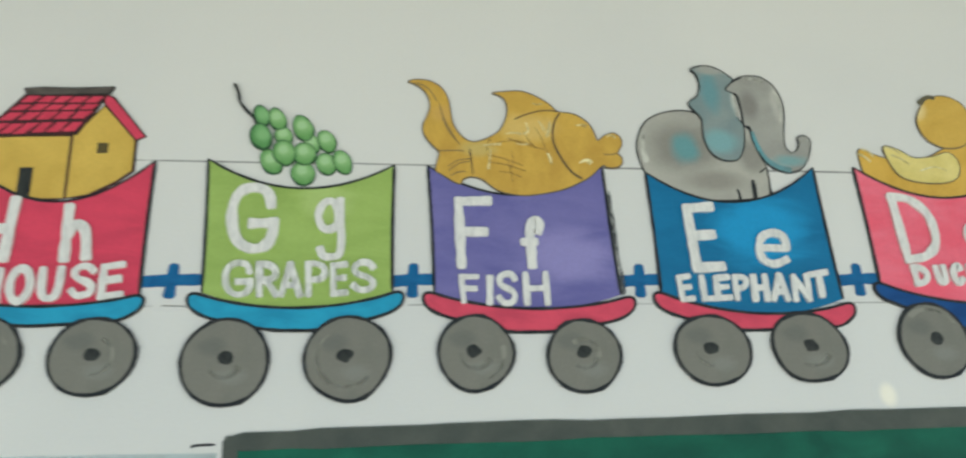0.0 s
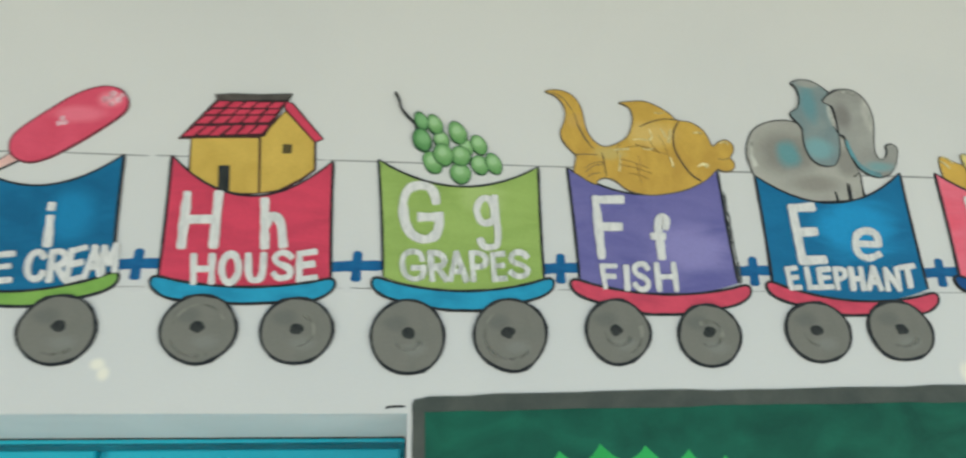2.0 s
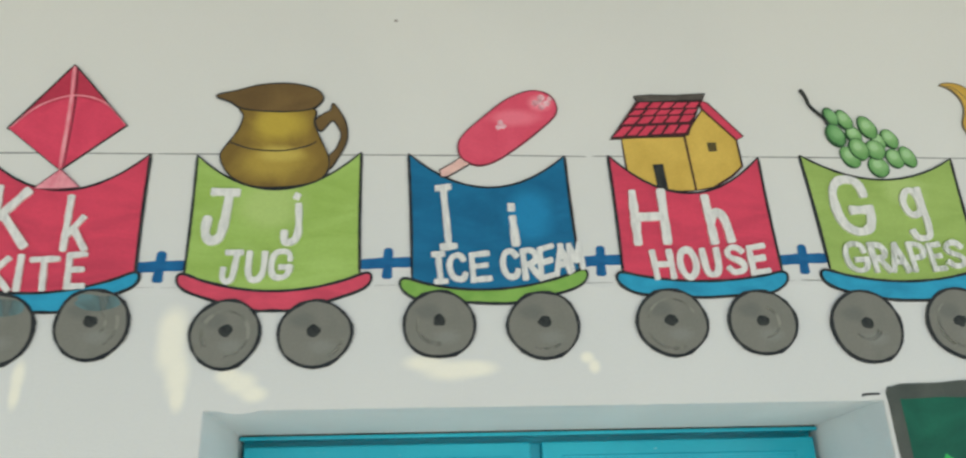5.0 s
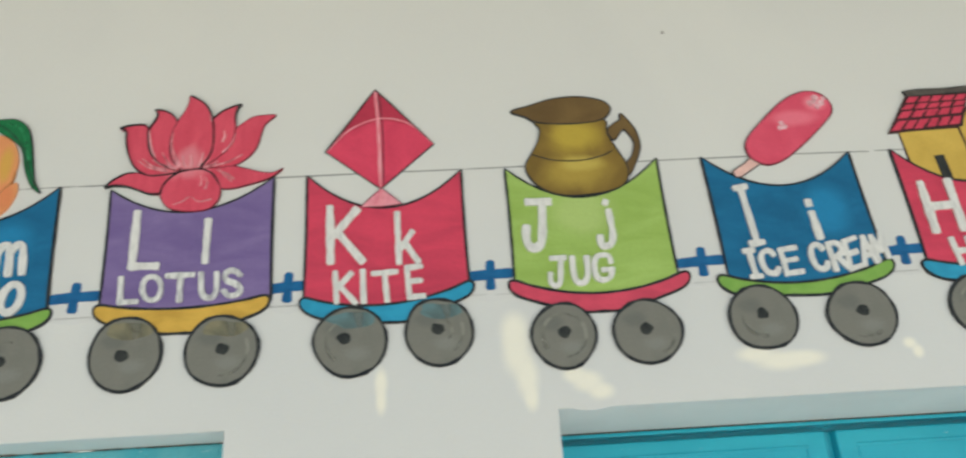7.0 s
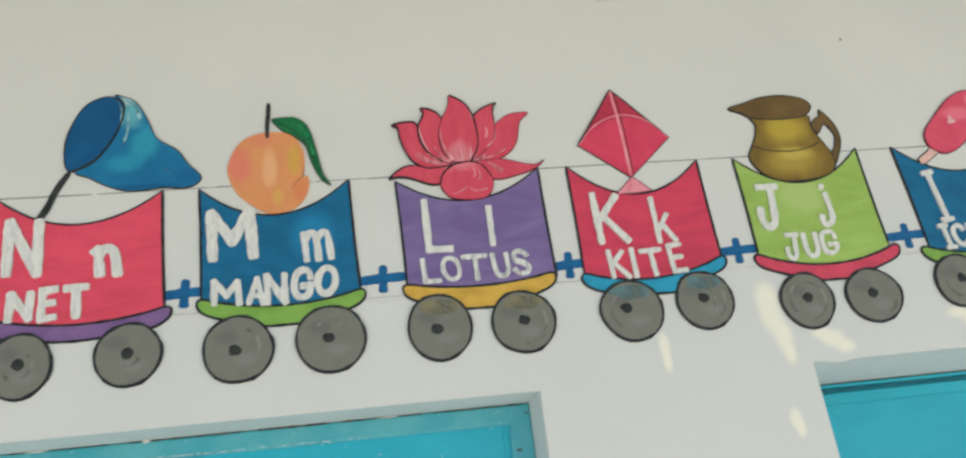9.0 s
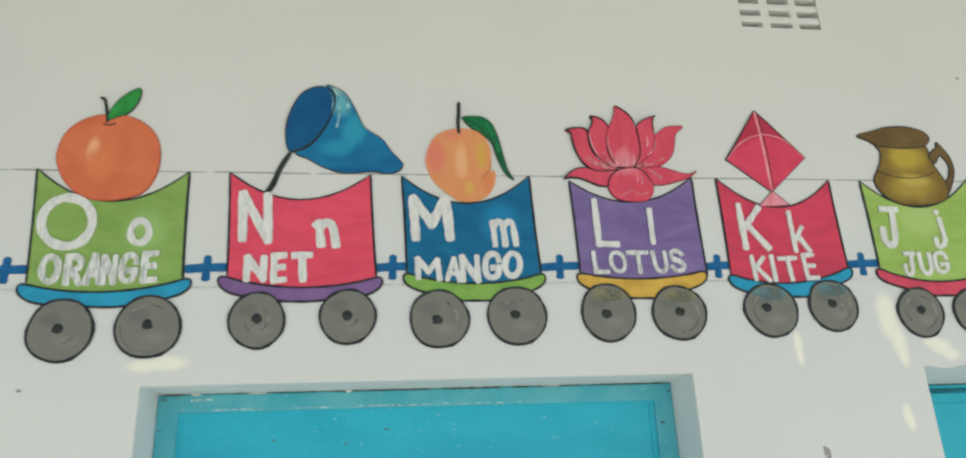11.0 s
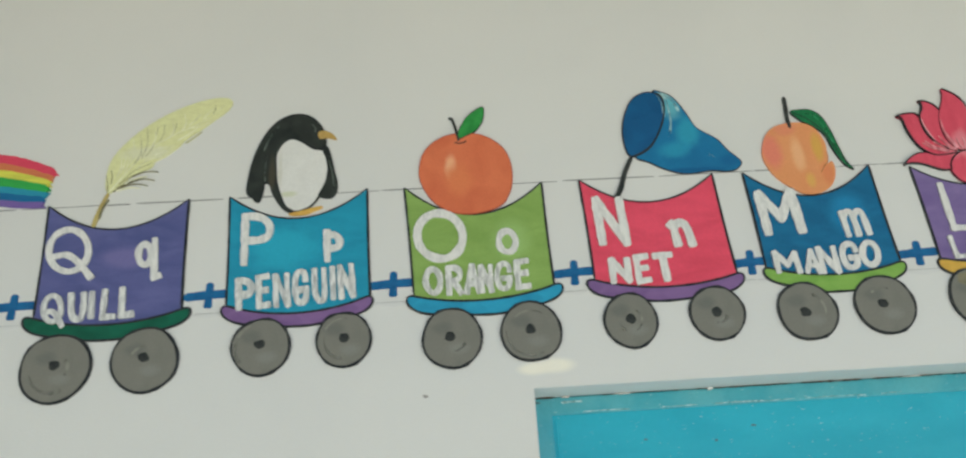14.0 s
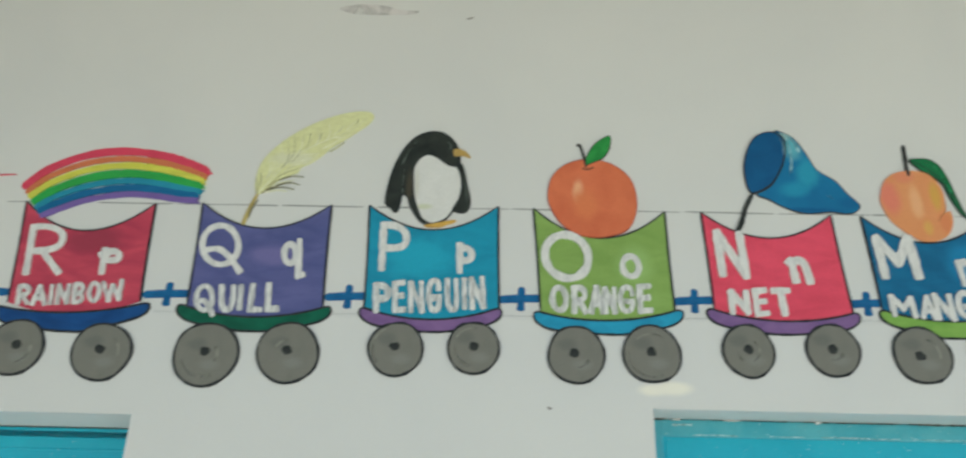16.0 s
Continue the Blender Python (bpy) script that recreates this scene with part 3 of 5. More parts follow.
# ---- the painted train ----
def wagon(cap, name, colours, cx, body, sags, chassis, wheels, big, small, text, smear=None):
    """body: top and bottom corners (xl, xr, z) twice; sags: middle of the upper and lower edge; chassis: (xl, xr, zl, zr, z under)."""
    fillm, chm, word_colour, ch_colour = colours
    w = thing("painted_wagon", cx, 2.573, f"{word_colour} painted wagon on {ch_colour} base, lettered {cap} {cap.lower()} {name}", "wall painting", "alphabet train wagons")
    (xa, za), (xb, zb), (xc, zc), (xd, zd) = body
    zt, zu = sags
    mt, mb = (xa + xb) / 2, (xc + xd) / 2
    bow = lambda p, q, m, zm, u: (p[0] + (q[0] - p[0]) * u, (1 - u) * p[1] + u * q[1] + (zm - (p[1] + q[1]) / 2) * 4 * u * (1 - u))
    top = [bow((xa, za), (xb, zb), mt, zt, i / 14) for i in range(15)]
    bot = [bow((xd, zd), (xc, zc), mb, zu, i / 14) for i in range(15)]
    side_r = [(xb + (xd - xb) * u - 1.2 * math.sin(math.pi * u), zb + (zd - zb) * u) for u in (0.2, 0.4, 0.6, 0.8)]
    side_l = [(xc + (xa - xc) * u + 1.2 * math.sin(math.pi * u), zc + (za - zc) * u) for u in (0.2, 0.4, 0.6, 0.8)]
    loop = top + side_r + bot + side_l
    panel = part("panel", fill(bmesh.new(), loop[::-1], 4), fillm, w)
    bm = bmesh.new()
    stroke(bm, [top[0], *side_l[::-1], bot[-1]], 4.6, 5, k=3)
    stroke(bm, [top[-1], *side_r, bot[0]], (4.8, 5.4), 5, k=3)
    stroke(bm, top, 3.6, 5.4, raw=True)
    part("outline", bm, ink, panel)
    if cap == "F":
        part("outline_smear", stroked([(p[0] + 5, p[1]) for p in [top[-1], *side_r, bot[0]]][1:], (4, 9), 4.5, k=6, rough=0.4), ink_dry, panel, "dry black brush smear")
    xl, xr, zl, zr, zm = chassis
    mid = (xl + xr) / 2
    edge = lambda u: bow((xl + 8, zl + 11), (xr - 8, zr + 11), mid, zu + 2, u)
    pts = [(xl, zl + 2), edge(0.0), edge(0.12), edge(0.3), edge(0.5), edge(0.7), edge(0.88), edge(1.0), (xr, zr + 2), (xr - 9, zr - 13), (xr - 38, zr - 26),
           (mid + 40, zm + 2), (mid, zm), (mid - 40, zm + 2), (xl + 38, zl - 26), (xl + 9, zl - 13)]
    base = smooth(pts, True, 4)
    ch = part("base", fill(bmesh.new(), base[::-1], 6), chm, w)
    part("outline", stroked(base, 4.2, 7, closed=True, raw=True), ink, ch)
    for i, (x, z, rx, rz, hx, hz) in enumerate(wheels):
        seed = cx * 10 + i
        wh = part("wheel", filled(oval(0, 0, rx, rz, seed=seed), 8), wheel_grey, w, at=(x * MM, 0, z * MM))
        part("tyre_outline", stroked(oval(0, 0, rx, rz, seed=seed), 4.6, 9, closed=True, raw=True, rough=0.34), ink, wh)
        rnd = random.Random(round(seed * 100))
        for _ in range(rnd.choice((1, 1, 2, 2))):
            r0, a0 = rnd.uniform(0.35, 0.86), rnd.uniform(0, 360)
            a1 = a0 + rnd.uniform(50, 170)
            arc = [(rx * r0 * math.cos(radians(a0 + (a1 - a0) * q / 6)), rz * r0 * math.sin(radians(a0 + (a1 - a0) * q / 6))) for q in range(7)]
            part("brush_arc", stroked(arc, (2.5, rnd.uniform(4, 9)), 8.6 + 0.05 * _, k=3), arc_grey, wh)
        if smear:
            part("smear", filled(oval(2, rz * 0.62, rx * 0.62, rz * 0.24, n=20, wob=0.2, seed=seed), 8.8), smear, wh, "thin smear of the base colour")
        part("hub", filled(oval(hx, hz, 10.5, 9.5, n=16, wob=0.16, seed=seed), 9), hub_black, wh)
    letter(cap, big, 11, w, "capital_letter", bars=cap == "I")
    letter(cap.lower(), small, 11, w, "small_letter")
    word(name, text, 11, w)
    return w


def body_paint(name, main, alt, patch=None, at=(20, -110, 70, 60)):
    return paint(name, col(*main), col(*alt), 8, (1, 1, 3.0), blobs=[(*at, col(*patch))] if patch else (), fine=0.09, bump=0.2)


CRIMSON = body_paint("crimson_panel", (164, 50, 74), (194, 66, 86), (146, 50, 70), (20, -90, 80, 40))
VIOLET_BLUE = body_paint("violet_blue_panel", (74, 80, 128), (90, 92, 142), (102, 98, 148), (30, -120, 70, 30))
TURQUOISE = body_paint("turquoise_panel", (0, 138, 168), (0, 126, 156), (14, 150, 178), (-30, -120, 90, 60))
GRASS = body_paint("grass_panel", (116, 148, 68), (130, 162, 80), (136, 170, 92), (70, -130, 50, 60))
ROSE = body_paint("rose_panel", (216, 66, 92), (200, 58, 82))
NAVY = body_paint("blue_panel", (0, 90, 128), (0, 103, 145), (0, 118, 164), (70, -110, 50, 60))
VIOLET = body_paint("violet_panel", (106, 88, 138), (120, 102, 150))
RED = body_paint("red_panel", (202, 56, 84), (180, 50, 76))
LIME = body_paint("lime_panel", (134, 164, 70), (148, 178, 86), (156, 180, 98), (-10, -90, 70, 60))
LIGHT_LIME = body_paint("light_lime_panel", (144, 170, 84), (132, 158, 74), (154, 178, 98), (40, -60, 50, 40))
LILAC = body_paint("lilac_panel", (106, 102, 158), (92, 90, 148), (128, 122, 176), (70, -150, 90, 60))
AZURE = body_paint("azure_panel", (0, 106, 150), (0, 96, 138), (0, 134, 186), (30, -100, 100, 80))
PINK = body_paint("pink_panel", (218, 82, 104), (230, 100, 120))
base = lambda n, a, b: paint(n, col(*a), col(*b), 18, (1, 1, 2), fine=0.07)
B_BLUE, B_GREEN, B_PURPLE = base("blue_base", (18, 72, 128), (14, 60, 112)), base("green_base", (12, 92, 70), (10, 78, 60)), base("purple_base", (120, 90, 138), (106, 78, 126))
B_CYAN, B_LIME, B_OCHRE = base("cyan_base", (26, 144, 180), (18, 128, 164)), base("lime_base", (120, 162, 68), (104, 148, 58)), base("ochre_base", (200, 158, 54), (180, 140, 44))
B_CYAN_THIN = paint("cyan_smear", col(86, 118, 122), col(96, 112, 112), 14, thin=1.0)
B_OCHRE_THIN = paint("ochre_smear", col(122, 116, 90), col(110, 110, 96), 14, thin=1.0)
B_RED = base("red_base", (200, 64, 88), (180, 56, 80))

wagon("R", "RAINBOW", (CRIMSON, B_BLUE, "crimson", "blue"), 0.0, [(-148, -2), (139, -2), (-129, -233), (148, -226)], (-70, -255), (-151, 170, -254, -241, -293), [(-88, -328, 58.8, 56.3, 3, 5), (90, -334, 60.8, 58.3, -3, 5)],
      (-112, -176, -30, -173, -125, -58, 14.0), (46, -172, 99, -170, 34, -108, 14.0),
      [(-110, -241, -81, -239, -116, -195, 9.5), (-79, -242, -44, -240, -86, -195, 9.5), (-41, -239, -33, -239, -47, -192, 9.5), (-28, -238, 3, -237, -34, -191, 9.5), (7, -237, 33, -234, 1, -189, 9.5), (37, -233, 67, -231, 30, -185, 9.5), (70, -232, 118, -226, 58, -184, 9.5)])
wagon("Q", "QUILL", (VIOLET_BLUE, B_GREEN, "violet-blue", "dark green"), 0.386, [(-144, 2), (140, 2), (-139, -232), (144, -229)], (-57, -257), (-158, 162, -243, -241, -285), [(-83, -335, 66.3, 64.8, -2, 6), (84, -328, 62.8, 61.8, -2, 5)],
      (-127, -160, -31, -163, -141, -45, 13.0), (49, -173, 104, -175, 41, -77, 13.0),
      [(-122, -255, -75, -257, -130, -184, 11.0), (-71, -246, -35, -247, -78, -185, 12.0), (-35, -243, -20, -243, -39, -184, 12.0), (-11, -247, 21, -246, -14, -181, 13.0), (25, -246, 56, -244, 20, -179, 13.0)])
wagon("P", "PENGUIN", (TURQUOISE, B_PURPLE, "turquoise", "purple"), 0.751, [(-142, 2), (140, 5), (-135, -233), (145, -231)], (-54, -255), (-144, 150, -242, -238, -279), [(-64, -316, 55.3, 55.8, -2, 5), (94, -310, 52.8, 52.8, 1, 3)],
      (-112, -151, -46, -156, -115, -37, 15.0), (50, -153, 93, -155, 47, -81, 14.0),
      [(-116, -243, -77, -245, -120, -175, 13.0), (-75, -242, -46, -240, -81, -171, 12.0), (-42, -241, -8, -241, -48, -170, 11.0), (-6, -240, 28, -238, -10, -164, 12.0), (34, -238, 64, -237, 29, -163, 11.0), (68, -232, 79, -231, 65, -161, 11.0), (84, -232, 118, -229, 79, -159, 11.0)])
wagon("O", "ORANGE", (GRASS, B_CYAN, "grass green", "cyan"), 1.111, [(-144, 2), (141, -1), (-130, -230), (147, -226)], (-66, -250), (-144, 163, -243, -234, -277), [(-58, -320, 57.3, 57.8, -4, 3), (94, -315, 59.3, 57.3, -1, 4)],
      (-129, -163, -19, -171, -129, -48, 17.0), (36, -157, 83, -160, 38, -99, 13.0),
      [(-111, -234, -70, -234, -113, -173, 12.0), (-66, -237, -31, -237, -67, -173, 12.0), (-31, -237, 5, -236, -32, -172, 12.0), (-1, -235, 29, -236, -2, -174, 11.0), (29, -233, 65, -234, 31, -170, 11.0), (70, -233, 102, -231, 69, -168, 12.0)])
wagon("N", "NET", (ROSE, B_PURPLE, "rose", "purple"), 1.47, [(-140, -1), (140, -2), (-131, -219), (153, -221)], (-59, -244), (-147, 165, -230, -233, -270), [(-71, -305, 51.8, 53.3, 0, 3), (98, -300, 53.8, 52.3, -1, 2)],
      (-115, -151, -48, -155, -121, -40, 18.0), (34, -162, 82, -164, 27, -101, 16.0),
      [(-101, -232, -55, -232, -102, -175, 14.0), (-50, -235, -17, -233, -51, -172, 13.0), (-10, -233, 34, -233, -14, -169, 14.0)])
wagon("M", "MANGO", (NAVY, B_LIME, "deep blue", "lime"), 1.806, [(-132, -4), (137, 0), (-123, -219), (149, -219)], (-64, -238), (-130, 157, -226, -228, -271), [(-60, -306, 57.3, 56.8, -5, -2), (95, -302, 58.8, 58.8, -4, 2)],
      (-114, -149, -26, -149, -120, -46, 19.0), (48, -162, 106, -159, 44, -101, 12.0),
      [(-105, -229, -53, -233, -108, -179, 11.0), (-48, -233, -13, -236, -47, -178, 10.0), (-17, -236, 26, -237, -19, -175, 12.0), (27, -231, 68, -230, 29, -169, 12.0), (68, -228, 111, -226, 70, -168, 12.0)])
wagon("L", "LOTUS", (VIOLET, B_OCHRE, "violet", "ochre"), 2.168, [(-139, -10), (137, 2), (-131, -221), (142, -222)], (-58, -230), (-139, 140, -227, -224, -269), [(-80, -298, 54.8, 58.8, -5, -3), (69, -300, 56.8, 56.3, 1, 2)],
      (-92, -159, -41, -161, -96, -49, 13.0), (26, -155, 38, -156, 25, -71, 11.0),
      [(-102, -218, -68, -219, -106, -167, 9.1), (-66, -216, -28, -217, -71, -167, 8.0), (-27, -219, 22, -220, -31, -166, 9.1), (26, -218, 60, -218, 22, -167, 9.0), (62, -215, 98, -216, 59, -163, 9.0)], smear=B_OCHRE_THIN)
wagon("K", "KITE", (RED, B_CYAN, "red", "cyan"), 2.493, [(-132, 1), (135, 0), (-131, -221), (139, -212)], (-67, -241), (-137, 146, -232, -217, -269), [(-55, -297, 57.3, 55.8, -10, 5), (86, -288, 53.8, 54.8, -2, 4)],
      (-94, -168, -30, -169, -99, -58, 13.0), (20, -173, 61, -173, 17, -74, 10.0),
      [(-81, -236, -43, -238, -86, -176, 9.1), (-38, -237, -28, -237, -40, -176, 10.0), (-18, -237, 29, -237, -24, -180, 9.1), (36, -234, 69, -233, 32, -173, 9.1)], smear=B_CYAN_THIN)
wagon("J", "JUG", (LIME, B_RED, "lime green", "red"), 2.838, [(-134, -2), (136, 6), (-132, -212), (140, -208)], (-64, -240), (-142, 159, -220, -219, -269), [(-60, -305, 51.8, 52.8, 1, 5), (75, -306, 55.8, 51.3, -2, 4)],
      (-117, -161, -65, -164, -107, -60, 15.0), (9, -162, 43, -164, 21, -69, 11.0),
      [(-79, -227, -47, -227, -73, -169, 9.0), (-40, -224, -6, -225, -38, -170, 10.0), (-5, -221, 33, -222, -1, -167, 9.1)])
wagon("I", "ICE CREAM", (NAVY, B_LIME, "deep blue", "lime"), 3.185, [(-132, 4), (135, 2), (-124, -217), (148, -206)], (-59, -239), (-143, 159, -229, -215, -260), [(-81, -293, 56.8, 52.3, 0, 6), (83, -295, 56.3, 53.3, 2, 5)],
      (-79, -172, -50, -169, -89, -56, 11.0), (35, -166, 54, -165, 29, -88, 13.0),
      [(-89, -229, -65, -228, -95, -174, 9.0), (-65, -226, -32, -224, -71, -176, 9.1), (-30, -227, 5, -224, -34, -175, 9.0), (20, -223, 53, -220, 14, -170, 10.0), (53, -224, 84, -219, 49, -169, 10.0), (79, -225, 108, -218, 78, -166, 9.0), (105, -218, 136, -212, 101, -162, 9.1), (130, -211, 157, -205, 126, -160, 9.0)])
wagon("H", "HOUSE", (RED, B_CYAN, "red", "cyan"), 3.526, [(-130, 3), (136, 1), (-123, -213), (144, -210)], (-68, -227), (-134, 151, -220, -220, -252), [(-51, -292, 56.3, 53.8, -2, 3), (96, -294, 55.3, 52.8, 0, 2)],
      (-101, -165, -36, -163, -104, -62, 14.0), (30, -163, 72, -160, 21, -71, 14.0),
      [(-72, -224, -34, -223, -78, -170, 10.0), (-31, -224, 6, -223, -34, -166, 11.0), (10, -220, 45, -218, 6, -167, 11.0), (50, -216, 87, -214, 47, -163, 10.0), (90, -217, 125, -213, 86, -163, 10.0)])
wagon("G", "GRAPES", (LIGHT_LIME, B_CYAN, "light green", "cyan"), 3.876, [(-138, 6), (139, 1), (-123, -204), (140, -202)], (-41, -229), (-141, 156, -217, -214, -259), [(-82, -302, 57.8, 58.8, 1, 5), (81, -298, 57.3, 58.3, -4, 3)],
      (-95, -147, -21, -147, -107, -34, 15.0), (28, -157, 73, -156, 22, -55, 11.0),
      [(-94, -213, -51, -213, -100, -156, 9.0), (-49, -213, -16, -213, -54, -158, 10.0), (-18, -213, 16, -213, -22, -158, 9.0), (19, -212, 51, -212, 15, -157, 9.0), (53, -211, 80, -210, 50, -159, 9.0), (81, -206, 119, -205, 79, -155, 9.1)])
wagon("F", "FISH", (LILAC, B_RED, "lilac", "red"), 4.203, [(-137, 1), (136, 5), (-127, -206), (145, -206)], (-47, -230), (-143, 165, -215, -221, -262), [(-70, -292, 52.8, 53.3, -3, 2), (83, -296, 52.3, 51.8, 0, 5)],
      (-94, -169, -34, -169, -99, -51, 14.0), (-2, -169, 37, -169, 0, -82, 14.0),
      [(-89, -221, -58, -221, -93, -176, 8.0), (-53, -224, -42, -224, -53, -176, 10.0), (-40, -224, -6, -224, -39, -171, 9.0), (2, -225, 41, -224, 0, -172, 9.0)])
wagon("E", "ELEPHANT", (AZURE, B_RED, "azure", "red"), 4.549, [(-141, -4), (138, 10), (-140, -204), (139, -212)], (-54, -237), (-152, 154, -214, -230, -260), [(-75, -289, 54.8, 51.3, -3, 2), (71, -286, 55.8, 50.8, 2, 2)],
      (-88, -173, -35, -171, -92, -58, 15.0), (11, -163, 67, -163, 19, -100, 12.0),
      [(-113, -219, -90, -217, -116, -176, 8.0), (-81, -218, -57, -217, -82, -175, 9.0), (-60, -217, -32, -216, -60, -176, 9.0), (-31, -217, -5, -216, -30, -174, 9.0), (-4, -219, 25, -218, -2, -174, 10.0), (25, -218, 56, -218, 30, -171, 9.0), (59, -219, 89, -218, 62, -173, 9.0), (88, -213, 122, -211, 90, -168, 10.0)])
wagon("D", "DUCK", (PINK, B_BLUE, "pink", "blue"), 4.893, [(-137, 12), (137, 5), (-140, -188), (137, -205)], (-41, -221), (-151, 157, -198, -213, -258), [(-78, -276, 54.3, 55.3, 4, 2), (84, -279, 55, 53, -2, 4)],
      (-92, -155, -21, -153, -95, -36, 14.0), (18, -127, 64, -127, 18, -63, 11.0),
      [(-86, -193, -57, -191, -87, -158, 10.0), (-49, -192, -27, -190, -50, -157, 9.0), (-24, -193, -1, -191, -22, -155, 10.0), (4, -192, 29, -190, 5, -155, 9.1)])


def coupling(x0, x1, zl, zr, xm, up, down):
    """A blue bar between two wagons with a short cross piece."""
    c = thing("painted_coupling", xm, (zl + zr) / 2, "blue painted coupling bar with a short cross piece", "wall painting", "train couplings")
    zm = (zl + zr) / 2
    part("bar", stroked([((x0 - xm) * 1000, (zl - zm) * 1000), (0, 1), ((x1 - xm) * 1000, (zr - zm) * 1000)], 17, 2), coupling_blue, c)
    part("cross_piece", stroked([(1, up), (0, 0), (-1, -down)], (13, 16), 2.6), coupling_blue, c)
    if x1 < 3.76:
        a, b = (x0 - xm) * 1000, (x1 - xm) * 1000
        part("white_cover", filled([(a + 4, -6), (a + 10, -40), (0, -46), (b - 8, -40), (b - 3, -6)], 1), white_cover, c, "whiter overpainting under the bar")
    return c


coupling(-0.215, -0.130, 2.360, 2.362, -0.175, 26, 38)
coupling(0.150, 0.256, 2.362, 2.366, 0.203, 26, 26)
coupling(0.532, 0.629, 2.364, 2.368, 0.581, 26, 26)
coupling(0.893, 0.988, 2.366, 2.370, 0.941, 26, 26)
coupling(1.257, 1.343, 2.369, 2.373, 1.300, 26, 26)
coupling(1.616, 1.694, 2.370, 2.374, 1.655, 26, 26)
coupling(1.952, 2.038, 2.370, 2.374, 1.995, 26, 26)
coupling(2.304, 2.368, 2.370, 2.374, 2.336, 26, 26)
coupling(2.620, 2.713, 2.374, 2.378, 2.667, 26, 26)
coupling(2.977, 3.066, 2.379, 2.383, 3.022, 26, 26)
coupling(3.331, 3.404, 2.382, 2.386, 3.368, 26, 26)
coupling(3.665, 3.754, 2.384, 2.388, 3.710, 26, 26)
coupling(4.009, 4.081, 2.386, 2.390, 4.045, 26, 26)
coupling(4.343, 4.415, 2.387, 2.391, 4.379, 26, 26)
coupling(4.685, 4.755, 2.390, 2.394, 4.720, 26, 26)


# ---- guide lines, patches and marks on the wall ----
def guide(z0, z1, x0, x1, w, seed):
    """A hand-ruled pencil line, broken where it was rubbed out."""
    rnd = random.Random(seed)
    line = thing("guide_line", x0, z0, "thin broken pencil guide line on the wall", "pencil line")
    x, f = 0.0, (z1 - z0) / (x1 - x0)
    while x < x1 - x0:
        e = min(x + rnd.uniform(0.03, 0.22), x1 - x0)
        m, a, b = (x + e) / 2, rnd.uniform(-0.8, 0.8), rnd.uniform(-0.8, 0.8)
        part("dash", stroked([(x * 1000, f * x * 1000 + a), (m * 1000, f * m * 1000), (e * 1000, f * e * 1000 + b)], w * rnd.uniform(0.6, 1.2), 1, k=4), pencil, line)
        x = e + rnd.choice((0.002, 0.002, 0.004, 0.010, 0.03))
    return line


guide(2.570, 2.577, -0.6, 4.80, 2.4, 3)
guide(2.322, 2.356, -0.6, 4.80, 1.2, 5)


def patch(x, z, pts, material, name, label, category):
    p = thing(name, x, z, label, category)
    part("coat", filled(smooth(pts, True, 4)[::-1], 1), material, p)
    return p


# Sunlight thrown onto the wall, put in as cream colour.
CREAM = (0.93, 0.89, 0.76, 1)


def light_dabs(x, z, *dabs):
    """Reflected sunlight painted over the wall as soft cream dabs (x, z, rx, rz in mm)."""
    p = thing("reflected_light_patch", x, z, "cream patch painted as sunlight reflected on the wall", "paint patch")
    coat = paint("reflected_light_cream", *PLASTER[:2], 1.6, rough=0.34, fine=0.025, bump=0.25, sheen=0.65,
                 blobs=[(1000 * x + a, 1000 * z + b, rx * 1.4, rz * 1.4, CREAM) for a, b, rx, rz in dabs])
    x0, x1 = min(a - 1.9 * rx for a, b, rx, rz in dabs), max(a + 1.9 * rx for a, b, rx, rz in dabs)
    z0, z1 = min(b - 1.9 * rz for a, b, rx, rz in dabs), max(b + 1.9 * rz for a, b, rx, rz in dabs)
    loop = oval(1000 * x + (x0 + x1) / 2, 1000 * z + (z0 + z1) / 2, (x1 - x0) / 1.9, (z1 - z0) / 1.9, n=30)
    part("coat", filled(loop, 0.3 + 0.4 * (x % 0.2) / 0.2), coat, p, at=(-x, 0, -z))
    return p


light_dabs(2.70, 2.235, (0, 45, 26, 36), (0, 10, 24, 40), (14, -28, 20, 38), (18, -62, 12, 22))
light_dabs(2.80, 2.195, (-12, 10, 20, 14), (8, -2, 26, 18), (28, -18, 22, 14))
light_dabs(3.12, 2.213, (-38, 8, 34, 14), (0, -4, 46, 18), (40, -2, 36, 14))
light_dabs(3.338, 2.222, (-4, 4, 12, 10), (6, -10, 10, 12))
light_dabs(2.486, 2.198, (0, 10, 11, 26), (0, -18, 9, 22))
light_dabs(2.697, 2.053, (0, 4, 11, 20), (4, -12, 9, 16))
light_dabs(1.228, 2.188, (-24, -2, 28, 11), (16, 2, 34, 13))
light_dabs(4.724, 2.216, (0, 2, 12, 16))
rust = paint("grime", (0.30, 0.27, 0.24, 1), (0.5, 0.48, 0.45, 1), 50, thin=0.85)
patch(2.505, 1.988, [(-6, 12), (3, 10), (8, 1), (3, -24), (-4, -10)], rust, "wall_stain", "small grey grime stain on the plaster", "stain")
